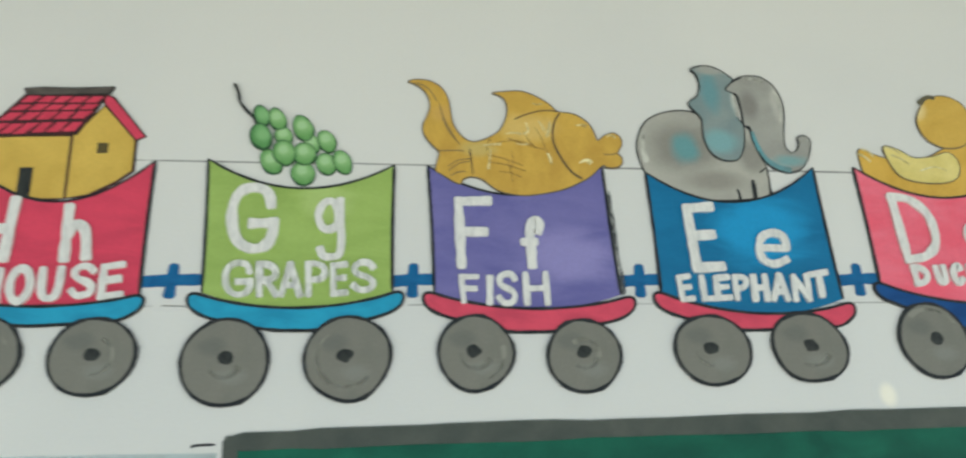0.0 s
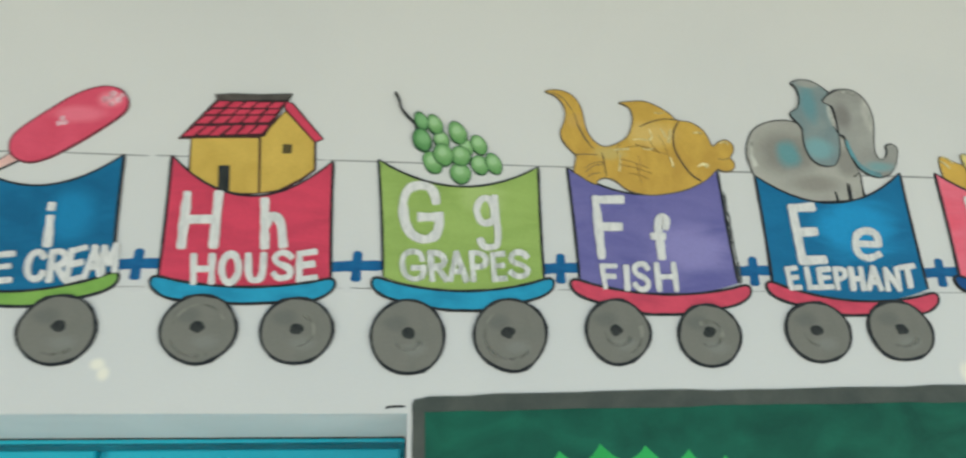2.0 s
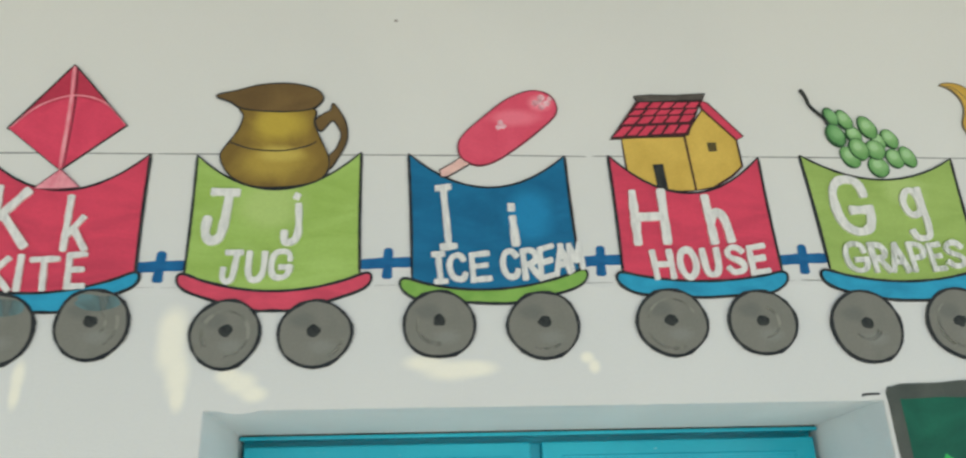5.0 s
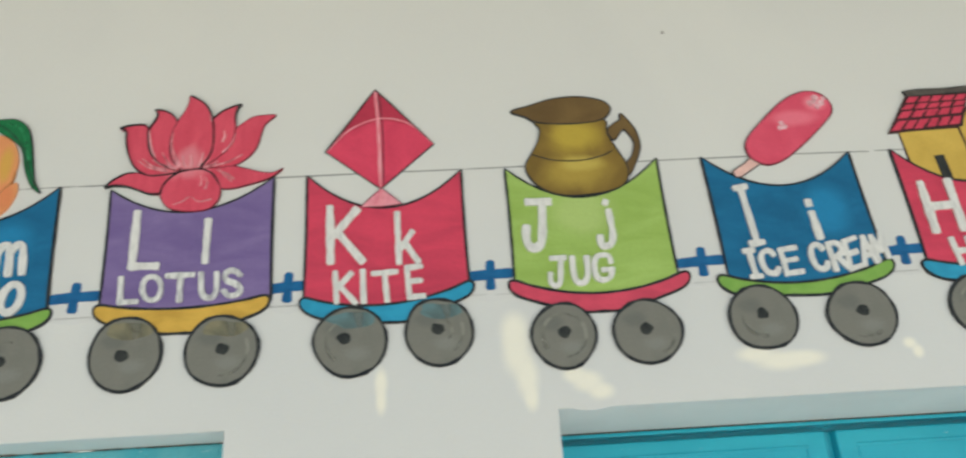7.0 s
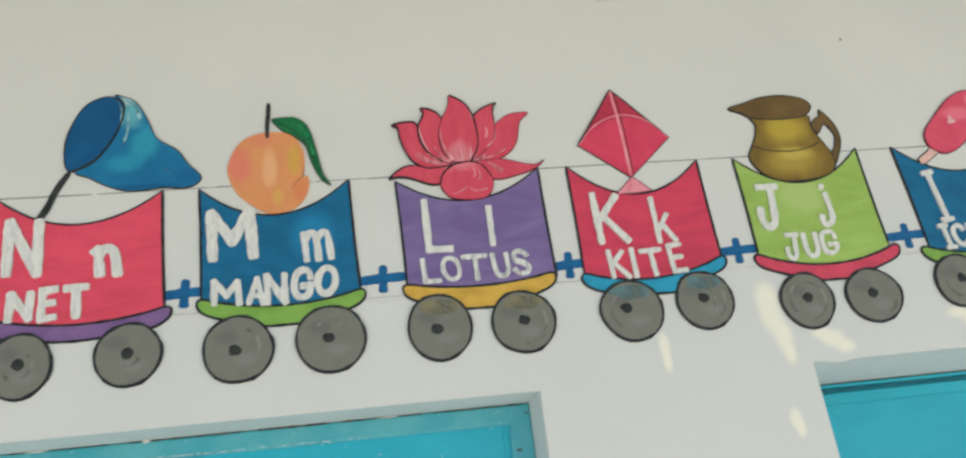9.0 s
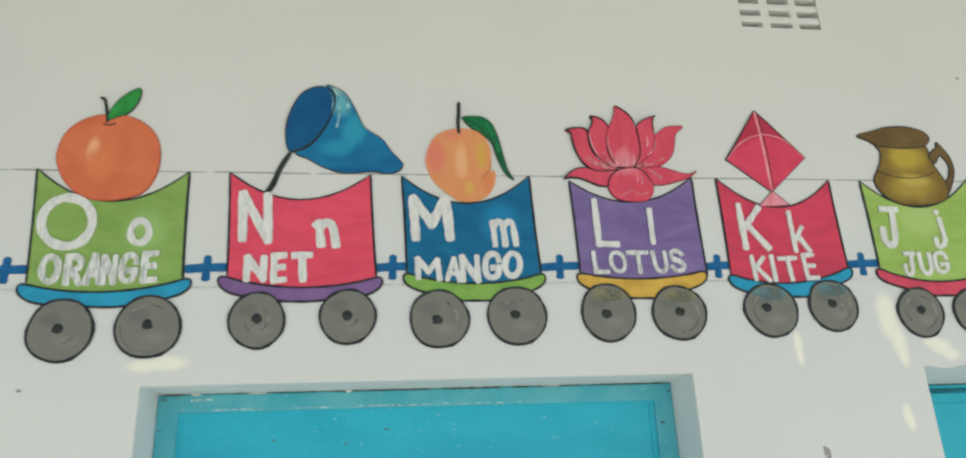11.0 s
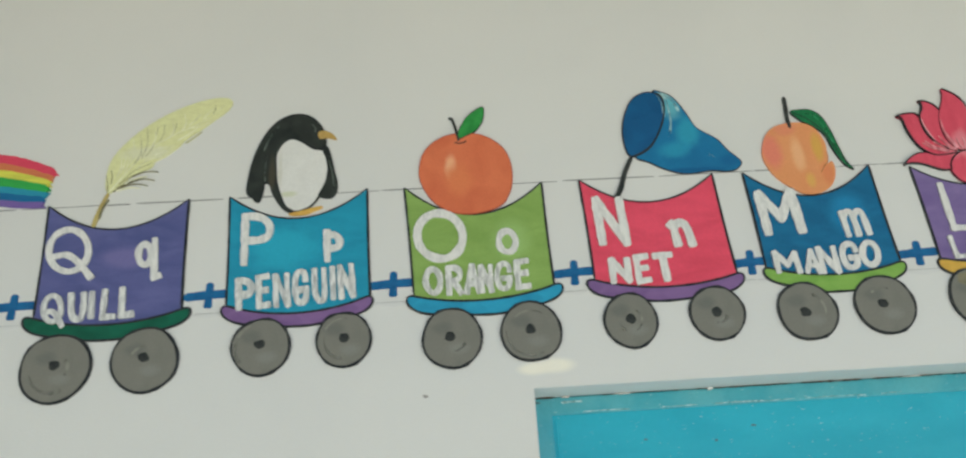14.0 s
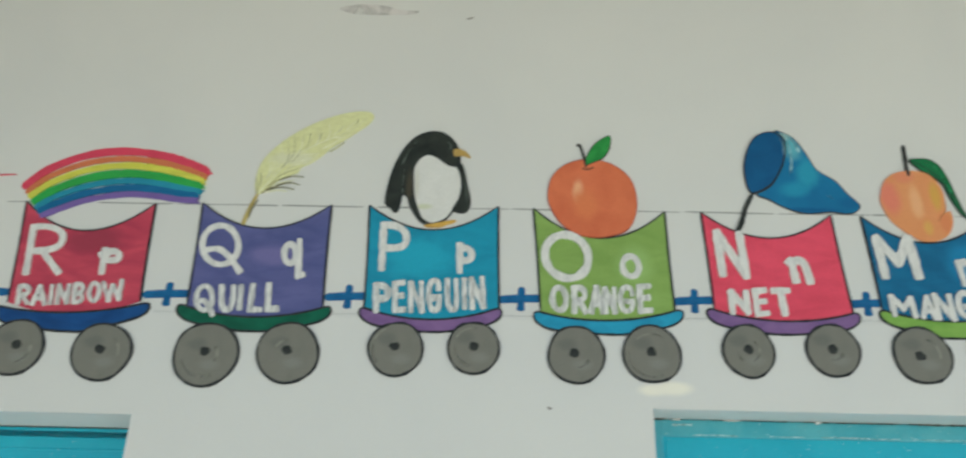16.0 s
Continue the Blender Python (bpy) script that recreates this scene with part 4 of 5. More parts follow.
patch(0.60, 3.096, [(-110, 10), (-60, 22), (0, 20), (40, 8), (90, 4), (60, -6), (-10, -8), (-70, -6)], paint("scuff", (0.70, 0.67, 0.645, 1), (0.63, 0.60, 0.58, 1), 16, thin=1.0), "wall_scuff", "faint pinkish-grey scuff on the plaster", "stain")
patch(0.815, 3.082, [(-10, -4), (-2, 1), (10, 3), (2, -3)], rust, "wall_stain", "short dark tick on the plaster", "stain")
patch(0.997, 2.146, [(-5, 2), (0, 3), (6, 0), (0, -3)], rust, "wall_stain", "small grey grime stain on the plaster", "stain")
patch(3.027, 2.849, [(-3, 2), (2, 3), (3, -2), (-2, -3)], rust, "wall_stain", "tiny dark speck on the plaster", "stain")
patch(3.780, 2.162, [(-16, -3), (-14, 2), (10, 3), (12, 0), (-10, -1)], ink, "wall_stain", "short black brush mark beside the board", "stain")

# ---- the painted green board ----
board = thing("painted_board", 4.6, 1.6, "dark green painted board with light green scallops and a charcoal border", "wall painting")
top_z = lambda x: 2.178 + 0.0215 * (x - 3.81)
X = lambda x: (x - 4.6) * 1000
Z = lambda z: (z - 1.6) * 1000
dark_green = paint("board_green", col(12, 74, 60), col(20, 94, 74), 9, (1, 1, 1.6), fine=0.1)
light_green = paint("scallop_green", col(44, 168, 82), col(36, 152, 70), 7, fine=0.06)
charcoal = paint("border_charcoal", col(66, 72, 68), col(80, 84, 78), 12, fine=0.1)
part("field", filled([(X(3.815), Z(1.0)), (X(5.9), Z(1.0)), (X(5.9), Z(2.205)), (X(3.815), Z(2.165))], 2), dark_green, board)
tips = [(3.819, 2.066), (3.877, 2.072), (3.96, 2.078), (4.027, 2.097), (4.091, 2.107), (4.162, 2.104), (4.23, 2.098), (4.287, 2.089), (4.352, 2.082)]
scallops = [(X(5.9), Z(1.0)), (X(5.9), Z(1.9)), (X(4.7), Z(1.98))]
for (x, z), (xb, zb) in zip(tips[::-1], tips[-2::-1]):
    scallops += [(X(x + (xb - x) * u), Z(z + (zb - z) * u - d)) for u, d in ((0, 0), (0.08, 0.007), (0.2, 0.015), (0.36, 0.021), (0.54, 0.022), (0.72, 0.017), (0.88, 0.008))]
scallops += [(X(tips[0][0]), Z(tips[0][1])), (X(3.86), Z(2.03)), (X(3.85), Z(1.0))]
part("scallop_band", filled(scallops, 3), light_green, board, "light green scalloped foliage band")
bm = bmesh.new()
stroke(bm, [(X(3.806), Z(top_z(3.80) - 0.012)), (X(4.1), Z(top_z(4.1) - 0.011)), (X(4.5), Z(top_z(4.5) - 0.013)), (X(5.0), Z(top_z(5.0) - 0.015)), (X(5.95), Z(top_z(5.95) - 0.016))], (24, 30), 4, k=8, rough=0.1)
stroke(bm, [(X(3.813), Z(top_z(3.81) - 0.004)), (X(3.814), Z(2.0)), (X(3.814), Z(1.0))], 20, 4.6, k=8, rough=0.08)
part("border", bm, charcoal, board)

# ---- pictures over the wagons ----
def picture(cap, name, label):
    return thing(name, PLACE[cap], 2.573, label, "wall painting", "alphabet pictures")


PLACE = dict(R=0.0, Q=.386, P=.751, O=1.111, N=1.470, M=1.806, L=2.168, K=2.493, J=2.838, I=3.185, H=3.526, G=3.876, F=4.203, E=4.549, D=4.893)


def shape(name, pts, material, parent, level, line=2.6, lining=None, sharp=False, label=""):
    """A painted area with a thin brushed outline."""
    loop = list(pts) if sharp else smooth(pts, True, 4)
    area = sum(a[0] * b[1] - b[0] * a[1] for a, b in zip(loop, loop[1:] + loop[:1]))
    ob = part(name, filled(loop if area > 0 else loop[::-1], level), material, parent, label)
    if line:
        part("outline", stroked(loop, line, level + 0.5, closed=True, raw=True), lining or ink, ob)
    return ob


# lotus
petal_pink = paint("petal_pink", col(204, 70, 91), col(193, 60, 82), 20, (2.2, 1, 0.8), blobs=[(-14, 27, 62, 30, col(208, 104, 118)), (-11, 39, 30, 40, col(206, 112, 124))])
petal_line = paint("petal_line", col(120, 36, 54), col(84, 38, 48), 40)
lotus = picture("L", "painted_lotus", "deep pink painted lotus flower with pointed petals")
for i, pts in enumerate((
    [(-138, 110), (-119, 115), (-96, 115), (-88, 106), (-88, 83), (-81, 58), (-66, 40), (-45, 26), (-25, 17), (-55, 13), (-81, 14), (-104, 31), (-117, 56), (-124, 81), (-126, 100)],
    [(134, 125), (115, 126), (94, 123), (76, 111), (64, 99), (60, 76), (51, 56), (34, 41), (15, 23), (46, 23), (67, 27), (88, 40), (103, 60), (110, 86), (116, 107)],
    [(-80, 145), (-65, 143), (-49, 134), (-39, 119), (-47, 94), (-48, 65), (-42, 42), (-26, 23), (-45, 26), (-66, 40), (-80, 63), (-87, 88), (-86, 108), (-78, 123), (-75, 135)],
    [(72, 150), (56, 145), (38, 136), (23, 122), (27, 90), (27, 61), (20, 41), (9, 24), (34, 41), (53, 60), (62, 85), (64, 110), (63, 127), (66, 142)],
    [(-20, 172), (0, 160), (14, 144), (23, 120), (27, 90), (27, 61), (20, 41), (8, 24), (-13, 22), (-26, 25), (-40, 42), (-46, 65), (-47, 94), (-39, 119), (-28, 140), (-22, 159)],
    [(-150, -6), (-137, 7), (-118, 18), (-101, 20), (-79, 14), (-55, 13), (-27, 16), (-43, 4), (-52, -11), (-54, -22), (-72, -22), (-90, -15), (-112, -6), (-133, -3)],
    [(151, 17), (136, 9), (114, 11), (85, 20), (64, 25), (46, 23), (15, 22), (31, 13), (41, -2), (45, -16), (67, -18), (94, -12), (122, -4), (139, 5)],
    [(-13, 19), (8, 21), (26, 15), (39, 0), (47, -18), (44, -39), (31, -54), (11, -58), (-13, -57), (-38, -50), (-51, -34), (-54, -19), (-46, 1), (-30, 14)])):
    shape("petal", pts, petal_pink, lotus, 6 + 0.6 * i, 1.3, petal_line)
for pts in (
    [(-138, 110), (-127, 104), (-124, 81), (-117, 56), (-104, 31), (-81, 14), (-55, 13), (-25, 17)],
    [(-80, 145), (-75, 135), (-78, 123), (-86, 108), (-87, 88), (-80, 63), (-66, 40), (-45, 26)],
    [(-20, 172), (0, 160), (14, 144), (23, 120), (27, 90), (27, 61), (20, 41), (9, 26)],
    [(72, 150), (66, 142), (63, 127), (64, 110)],
    [(-80, 145), (-65, 143), (-49, 134), (-39, 119)],
    [(-138, 110), (-119, 115), (-96, 115), (-88, 106)],
    [(-150, -6), (-137, 7), (-118, 18), (-101, 20)],
    [(-150, -6), (-133, -3), (-112, -6), (-90, -15), (-72, -22), (-54, -22)],
    [(-53, -23), (-52, -11), (-43, 4), (-27, 16), (-13, 20), (8, 22), (26, 15), (37, 2), (45, -12)],
    [(23, 122), (38, 136), (56, 145), (72, 150)]):
    part("brush_line", stroked(pts, (2.8, 1.8), 12.6), ink, lotus)
pale_pink = paint("pale_pink", col(222, 148, 156), col(214, 122, 134), 18, (3, 1, 0.6), thin=0.55)
for pts, w_ in (
    ([(-44, 96), (-44, 69), (-35, 44), (-26, 27)], 9),
    ([(-86, 104), (-80, 71), (-70, 46)], 4),
    ([(-98, 43), (-77, 28), (-45, 20)], 5),
    ([(-74, 44), (-57, 33), (-31, 24)], 6),
    ([(-59, 57), (-50, 41), (-40, 28)], 4),
    ([(45, 96), (47, 85), (43, 73)], 4),
    ([(65, 89), (59, 68), (44, 52)], 4),
    ([(12, 54), (10, 38), (6, 26)], 6),
    ([(-9, 51), (-7, 35), (-8, 25)], 8),
    ([(-23, 50), (-20, 35), (-15, 25)], 6),
    ([(38, 36), (28, 29), (15, 24)], 5),
    ([(36, 18), (54, 11), (69, -1)], 5),
    ([(80, 47), (56, 33), (22, 25)], 5),
    ([(41, 21), (51, 8), (66, -5)], 4),
    ([(20, 5), (24, -7), (20, -18)], 4),
    ([(12, 8), (14, -2), (12, -12)], 3),
    ([(-31, -45), (-15, -39), (-5, -31)], 3),
    ([(-2, -31), (13, -41), (34, -37)], 3),
    ([(-92, 47), (-74, 32), (-49, 24)], 3),
    ([(11, 151), (18, 133), (21, 116)], 2.5)):
    part("highlight", stroked(pts, (1.5, w_), 12), pale_pink, lotus, "pale pink brushed highlight")

# kite
kite = picture("K", "painted_kite", "red painted diamond kite with pale spars and tail")
kite_red = paint("kite_red", col(206, 58, 88), col(188, 48, 78), 14, blobs=[(-10, 120, 40, 30, col(186, 50, 78))])
shape("sail", [(-14, 169), (89, 53), (-5, -31), (-100, 45)], kite_red, kite, 6, 1.8, ink, sharp=True)
shape("tail", [(-4, -29), (31, -61), (-3, -65), (-40, -64)], paint("kite_tail_pink", col(222, 140, 152), col(206, 110, 126), 30), kite, 6, 2, petal_line, sharp=True)
shape("upper_sail", [(-15, 167), (85, 56), (48, 93), (-5, 108), (-59, 86), (-96, 47)], paint("kite_dark_red", col(178, 46, 72), col(164, 42, 66), 16), kite, 6.4, 0, sharp=True)
part("edge_line", stroked([(-102, 44), (-58, 106), (-14, 170)], (3.4, 2.6), 7.8), ink, kite)
part("edge_line", stroked([(-14, 170), (37, 113), (89, 53)], (2.8, 1.6), 7.8), ink, kite)
part("spar_shade", stroked([(-8, 165), (-1, 86), (0, -25)], (2.0, 1.4), 7.2), ink, kite)
spar = paint("spar_pink", col(220, 140, 150), col(206, 110, 124), 40)
part("spar", stroked([(-14, 167), (-8, 86), (-5, -29)], 6, 7), spar, kite)
part("bow", stroked([(-99, 45), (-59, 88), (-5, 109), (48, 95), (88, 53)], 2.6, 7.4), spar, kite)
part("tail_spar", stroked([(-5, -30), (-4, -61)], 3, 7), spar, kite)

# mango
mango = picture("M", "painted_mango", "orange and yellow painted mango with a dark green leaf")
shape("fruit", [(-24, 106), (0, 108), (27, 103), (47, 85), (57, 56), (56, 30), (52, 8), (62, 12), (65, -6), (58, -30), (43, -49), (18, -60), (-9, -60), (-29, -49), (-49, -33), (-68, -12), (-81, 20), (-81, 45), (-68, 78), (-49, 97)],
      paint("mango_skin", col(208, 136, 84), col(204, 130, 78), 14, blobs=[(-62, 40, 30, 62, col(208, 114, 90)), (-27, 92, 36, 20, col(206, 124, 86)), (-6, 30, 18, 56, col(214, 156, 108)), (38, 48, 17, 44, col(196, 146, 58)), (8, -28, 16, 26, col(202, 148, 70)), (48, -18, 20, 34, col(204, 120, 72))]), mango, 7, 0)
part("crease", stroked([(56, 34), (53, 12), (42, 0), (33, -14)], (2.5, 1), 7.6), paint("mango_crease", col(178, 112, 60), col(186, 118, 62), 40, thin=0.6), mango)
part("stalk", stroked([(-8, 172), (-9, 145), (-11, 121), (-10, 95)], (8.5, 6.5), 8), hub_black, mango)
leaf_green = paint("leaf_green", col(22, 112, 66), col(16, 92, 54), 30, (2, 1, 1))
lf = shape("leaf", [(-2, 134), (19, 138), (43, 136), (63, 119), (75, 86), (84, 44), (92, 12), (104, -10), (86, 5), (70, 40), (59, 77), (35, 99), (17, 111)], leaf_green, mango, 8, 1.4)
part("leaf_vein", stroked([(0, 133), (29, 116), (60, 82), (75, 44), (94, 2)], 1.6, 9), ink, lf)
part("leaf_sheen", stroked([(23, 131), (49, 119), (65, 87), (76, 49)], (2, 5), 8.8), paint("leaf_light", col(44, 140, 88), col(30, 122, 74), 40, thin=0.7), lf)

# net
net = picture("N", "painted_net", "blue painted fishing net with a dark hoop and handle")
bag_blue = paint("net_bag_blue", col(6, 108, 152), col(6, 98, 142), 14, (1, 1, 1), blobs=[(104, 96, 34, 50, col(30, 136, 166)), (72, 56, 46, 26, col(24, 130, 164)), (78, 165, 30, 42, col(84, 158, 172)), (66, 190, 26, 16, col(140, 178, 178)), (110, 8, 90, 10, col(0, 86, 132)), (182, 26, 34, 22, col(0, 92, 138))])
shape("bag", [(45, 204), (63, 199), (81, 189), (95, 170), (108, 145), (122, 112), (136, 98), (164, 78), (183, 50), (198, 34), (207, 20), (196, 6), (175, 1), (148, 4), (125, 3), (98, 0), (71, 3), (40, 15), (11, 32), (-13, 44), (15, 67), (47, 107), (61, 148), (59, 183)], bag_blue, net, 6, 1.8)
shape("hoop", [(44, 199), (60, 189), (64, 164), (57, 132), (44, 102), (25, 72), (2, 53), (-20, 47), (-30, 55), (-35, 86), (-33, 118), (-22, 154), (-5, 183), (21, 199)], paint("net_mouth_blue", col(6, 84, 130), col(4, 74, 118), 16), net, 7, 2.6)
part("rim", stroked([(45, 199), (61, 185), (63, 159), (55, 127), (41, 97), (22, 69), (-1, 53), (-20, 46)], (3, 5.5), 7.8), ink, net)
part("handle", stroked([(-23, 45), (-42, 10), (-54, -24), (-67, -47)], (9, 11), 7.9), hub_black, net, "charcoal handle")
net_light = paint("net_light", col(150, 186, 190), col(90, 160, 178), 30, thin=1.0)
for pts, w_ in (([(51, 192), (60, 166), (60, 138)], 6), ([(66, 192), (83, 178), (93, 150)], 8), ([(70, 182), (73, 130), (65, 91)], 5), ([(140, 43), (146, 40), (152, 35)], 4)):
    part("highlight", stroked(pts, (2, w_), 7.5), net_light, net, "pale brushed highlight")

# orange
orange = picture("O", "painted_orange", "round orange painted fruit with stalk and green leaf")
shape("fruit", [(-27, 122), (24, 115), (65, 84), (81, 41), (78, -9), (58, -46), (22, -61), (-15, -65), (-53, -57), (-86, -31), (-107, 6), (-112, 39), (-100, 82), (-68, 111)],
      paint("orange_skin", col(204, 106, 65), col(192, 93, 57), 12, blobs=[(-46, 42, 16, 40, col(226, 152, 110)), (-30, 10, 40, 50, col(204, 110, 64))]), orange, 7, 1.6, paint("orange_line", col(160, 66, 40), None, 20))
part("stalk", stroked([(-46, 159), (-38, 157), (-31, 131), (-26, 103)], (5, 5.5), 9), hub_black, orange)
part("dimple", stroked([(-35, 101), (-22, 98), (-10, 103)], 3, 8), ink, orange)
shape("leaf", [(-28, 109), (-22, 135), (-3, 164), (29, 184), (28, 153), (12, 127), (-11, 115)], paint("fresh_leaf", col(46, 140, 62), col(30, 116, 50), 30), orange, 8, 1.6)

# upright black and white bird shape, plain
bird = picture("P", "painted_penguin", "plain black and white painted bird shape with ochre feet")
bird_black = paint("bird_black", col(36, 41, 39), col(52, 56, 52), 20, blobs=[(-58, 50, 10, 60, col(66, 62, 52))])
ochre = paint("ochre", col(200, 158, 66), col(180, 136, 52), 30)
shape("belly", [(-18, 129), (0, 122), (16, 110), (29, 102), (47, 98), (54, 80), (58, 53), (54, 24), (44, -1), (29, -24), (9, -36), (-10, -39), (-25, -29), (-38, -4), (-46, 28), (-50, 57), (-51, 89), (-45, 107), (-35, 122)], paint("belly_white", (0.76, 0.755, 0.72, 1), (0.72, 0.715, 0.68, 1), 20, blobs=[(-24, 1, 26, 9, (0.64, 0.66, 0.50, 1)), (-42, 60, 8, 60, (0.66, 0.645, 0.58, 1))]), bird, 5, 2.2)
shape("back", [(-8, 189), (13, 185), (31, 172), (45, 153), (52, 132), (53, 113), (47, 100), (32, 102), (16, 110), (0, 122), (-18, 129), (-35, 122), (-45, 107), (-50, 89), (-48, 49), (-45, 23), (-36, -4), (-26, -26), (-10, -38), (-20, -40), (-33, -31), (-46, -13), (-56, 6), (-62, 24), (-72, 28), (-74, 11), (-80, -11), (-88, -13), (-98, -2), (-108, 7), (-108, 32), (-103, 66), (-95, 98), (-84, 126), (-69, 153), (-51, 173), (-30, 185)], bird_black, bird, 6, 1.5)
part("belly_rim", stroked([(-33, -29), (-10, -39), (11, -36), (29, -24), (44, -1), (54, 24), (58, 50)], (5, 3), 6.4), bird_black, bird)
sheen = paint("bird_sheen", col(92, 100, 92), col(70, 78, 72), 30, thin=0.6)
for pts in ([(-70, 92), (-73, 60), (-71, 32)], [(-47, 162), (-63, 139), (-77, 104)], [(22, 162), (30, 154), (30, 143)], [(59, 76), (68, 42), (71, 8)]):
    part("sheen", stroked(pts, (1.5, 3.5), 7.6), sheen, bird, "grey-green brushed sheen")
shape("flipper", [(45, 103), (56, 107), (64, 86), (71, 53), (78, 24), (78, 6), (71, -9), (59, -13), (40, -7), (45, 7), (54, 27), (58, 50), (55, 76)], bird_black, bird, 6, 1.2)
shape("bill", [(37, 141), (49, 145), (66, 137), (76, 122), (59, 127), (40, 126)], paint("bill_tan", col(178, 146, 76), col(158, 128, 66), 30), bird, 7, 0)
shape("feet", [(-20, -43), (9, -37), (29, -32), (48, -30), (44, -36), (29, -41), (16, -47), (-10, -48)], ochre, bird, 7, 0)

# quill
quill = picture("Q", "painted_quill", "pale yellow painted feather quill")
shape("vane", [(-29, 25), (-35, 44), (-35, 72), (-27, 105), (-7, 135), (19, 162), (51, 187), (88, 209), (130, 227), (168, 237), (199, 238), (214, 230), (213, 217), (200, 201), (179, 184), (153, 163), (125, 143), (104, 120), (82, 102), (62, 92), (55, 78), (35, 70), (17, 59), (0, 44), (-17, 29)],
      paint("feather_yellow", col(204, 205, 150), col(194, 194, 138), 40, (1.2, 1, 2.8), blobs=[(44, 113, 80, 22, col(200, 200, 166))]), quill, 6, 0)
quill_tan = paint("quill_tan", col(176, 158, 92), col(150, 132, 76), 30)
part("shaft", stroked([(-49, -50), (-40, -11), (-27, 24)], (9, 5), 7), quill_tan, quill)
barb_olive = paint("barb_olive", col(136, 132, 96), col(110, 106, 80), 30, thin=0.5)
barb_shade = paint("barb_shade", col(178, 178, 128), col(164, 164, 116), 30, thin=0.6)
barb_cream = paint("barb_cream", col(222, 222, 186), col(212, 212, 170), 30, thin=0.3)
part("shaft_shade", stroked([(-39, -32), (-35, -12), (-24, 10)], (3.5, 2), 7.6), barb_olive, quill)
part("midrib", stroked([(-25, 27), (2, 65), (20, 90), (50, 124), (102, 156), (160, 184), (200, 222)], (3, 0.8), 7), barb_cream, quill)
for pts in (
    [(-18, 27), (5, 39), (30, 42), (52, 37)],
    [(-13, 34), (13, 46), (41, 53), (65, 48)],
    [(-8, 42), (15, 59), (43, 69), (71, 68)],
    [(-1, 51), (22, 73), (58, 89)],
    [(-29, 25), (-30, 46), (-36, 65)],
    [(-24, 44), (-23, 62), (-27, 77)],
    [(20, 90), (31, 115), (25, 159)],
    [(33, 101), (42, 134), (37, 176)],
    [(41, 105), (54, 128), (61, 177)],
    [(67, 139), (74, 158), (74, 178)],
    [(92, 152), (98, 169), (99, 184)],
    [(175, 202), (180, 213), (178, 222)],
    [(122, 132), (138, 144), (154, 158)]):
    part("barb", stroked(pts, (2.2, 0.8), 7.2), barb_olive if pts[0][1] < 50 else barb_shade, quill)
for pts in (
    [(-13, 57), (-7, 85), (-10, 109)],
    [(-7, 66), (0, 94), (-1, 122)],
    [(1, 70), (8, 98), (3, 125)],
    [(11, 88), (17, 116), (10, 148)],
    [(50, 124), (58, 147), (55, 167)],
    [(86, 145), (95, 164), (90, 189)],
    [(112, 161), (119, 180), (114, 203)],
    [(126, 174), (138, 186), (150, 200)],
    [(155, 187), (167, 204), (177, 213)],
    [(60, 107), (81, 116), (99, 127)],
    [(63, 124), (84, 125), (98, 129)],
    [(126, 169), (152, 170), (177, 186)],
    [(5, 42), (24, 54), (49, 59)],
    [(-12, 29), (14, 35), (37, 32)],
    [(104, 139), (124, 150), (144, 166)],
    [(25, 78), (49, 97), (74, 100)]):
    part("barb", stroked(pts, (2.8, 1.0), 7.4), barb_cream, quill, "pale cream barb")

# rainbow
rainbow = picture("R", "painted_rainbow", "seven-colour painted rainbow arch with brushed ends")
outer = [(-171, 36), (-126, 85), (-41, 125), (46, 136), (132, 126), (191, 108), (242, 84)]
inner = [(-105, -44), (-66, -26), (-8, -4), (72, 10), (136, 7), (183, 1), (222, 0)]
bows = [("red", (204, 56, 84), 0.085, 19.5), ("orange", (196, 108, 66), 0.235, 14), ("yellow", (198, 196, 58), 0.37, 16), ("green", (44, 156, 66), 0.53, 20.5), ("teal", (30, 132, 158), 0.675, 14), ("blue", (14, 96, 142), 0.81, 17), ("purple", (112, 90, 156), 0.935, 13.5)]
for i, (name, c, f, w_) in enumerate(bows):
    line = [(a[0] + (b[0] - a[0]) * f, a[1] + (b[1] - a[1]) * f) for a, b in zip(outer, inner)]
    bm = stroked(line, (w_ * 0.94, w_), 5 + 0.5 * i, k=6, rough=0.10)
    rnd = random.Random(40 + i)
    for q in range(3):
        (xa, za), (xb, zb) = line[-2:]
        d = math.hypot(xb - xa, zb - za)
        ux, uz, off, reach = (xb - xa) / d, (zb - za) / d, (q - 1) * 4.4, rnd.uniform(2, 13)
        stroke(bm, [(xb - uz * off - 12 * ux, zb + ux * off - 12 * uz), (xb - uz * off, zb + ux * off), (xb - uz * off + reach * ux, zb + ux * off + reach * uz)], (5, 3.4), 5 + 0.5 * i + 0.1 * (q + 1), k=4)
    part("stripe", bm, paint("bow_" + name, col(*c), col(*(v * 0.93 for v in c)), 20, (0.6, 1, 2)), rainbow, name + " stripe")

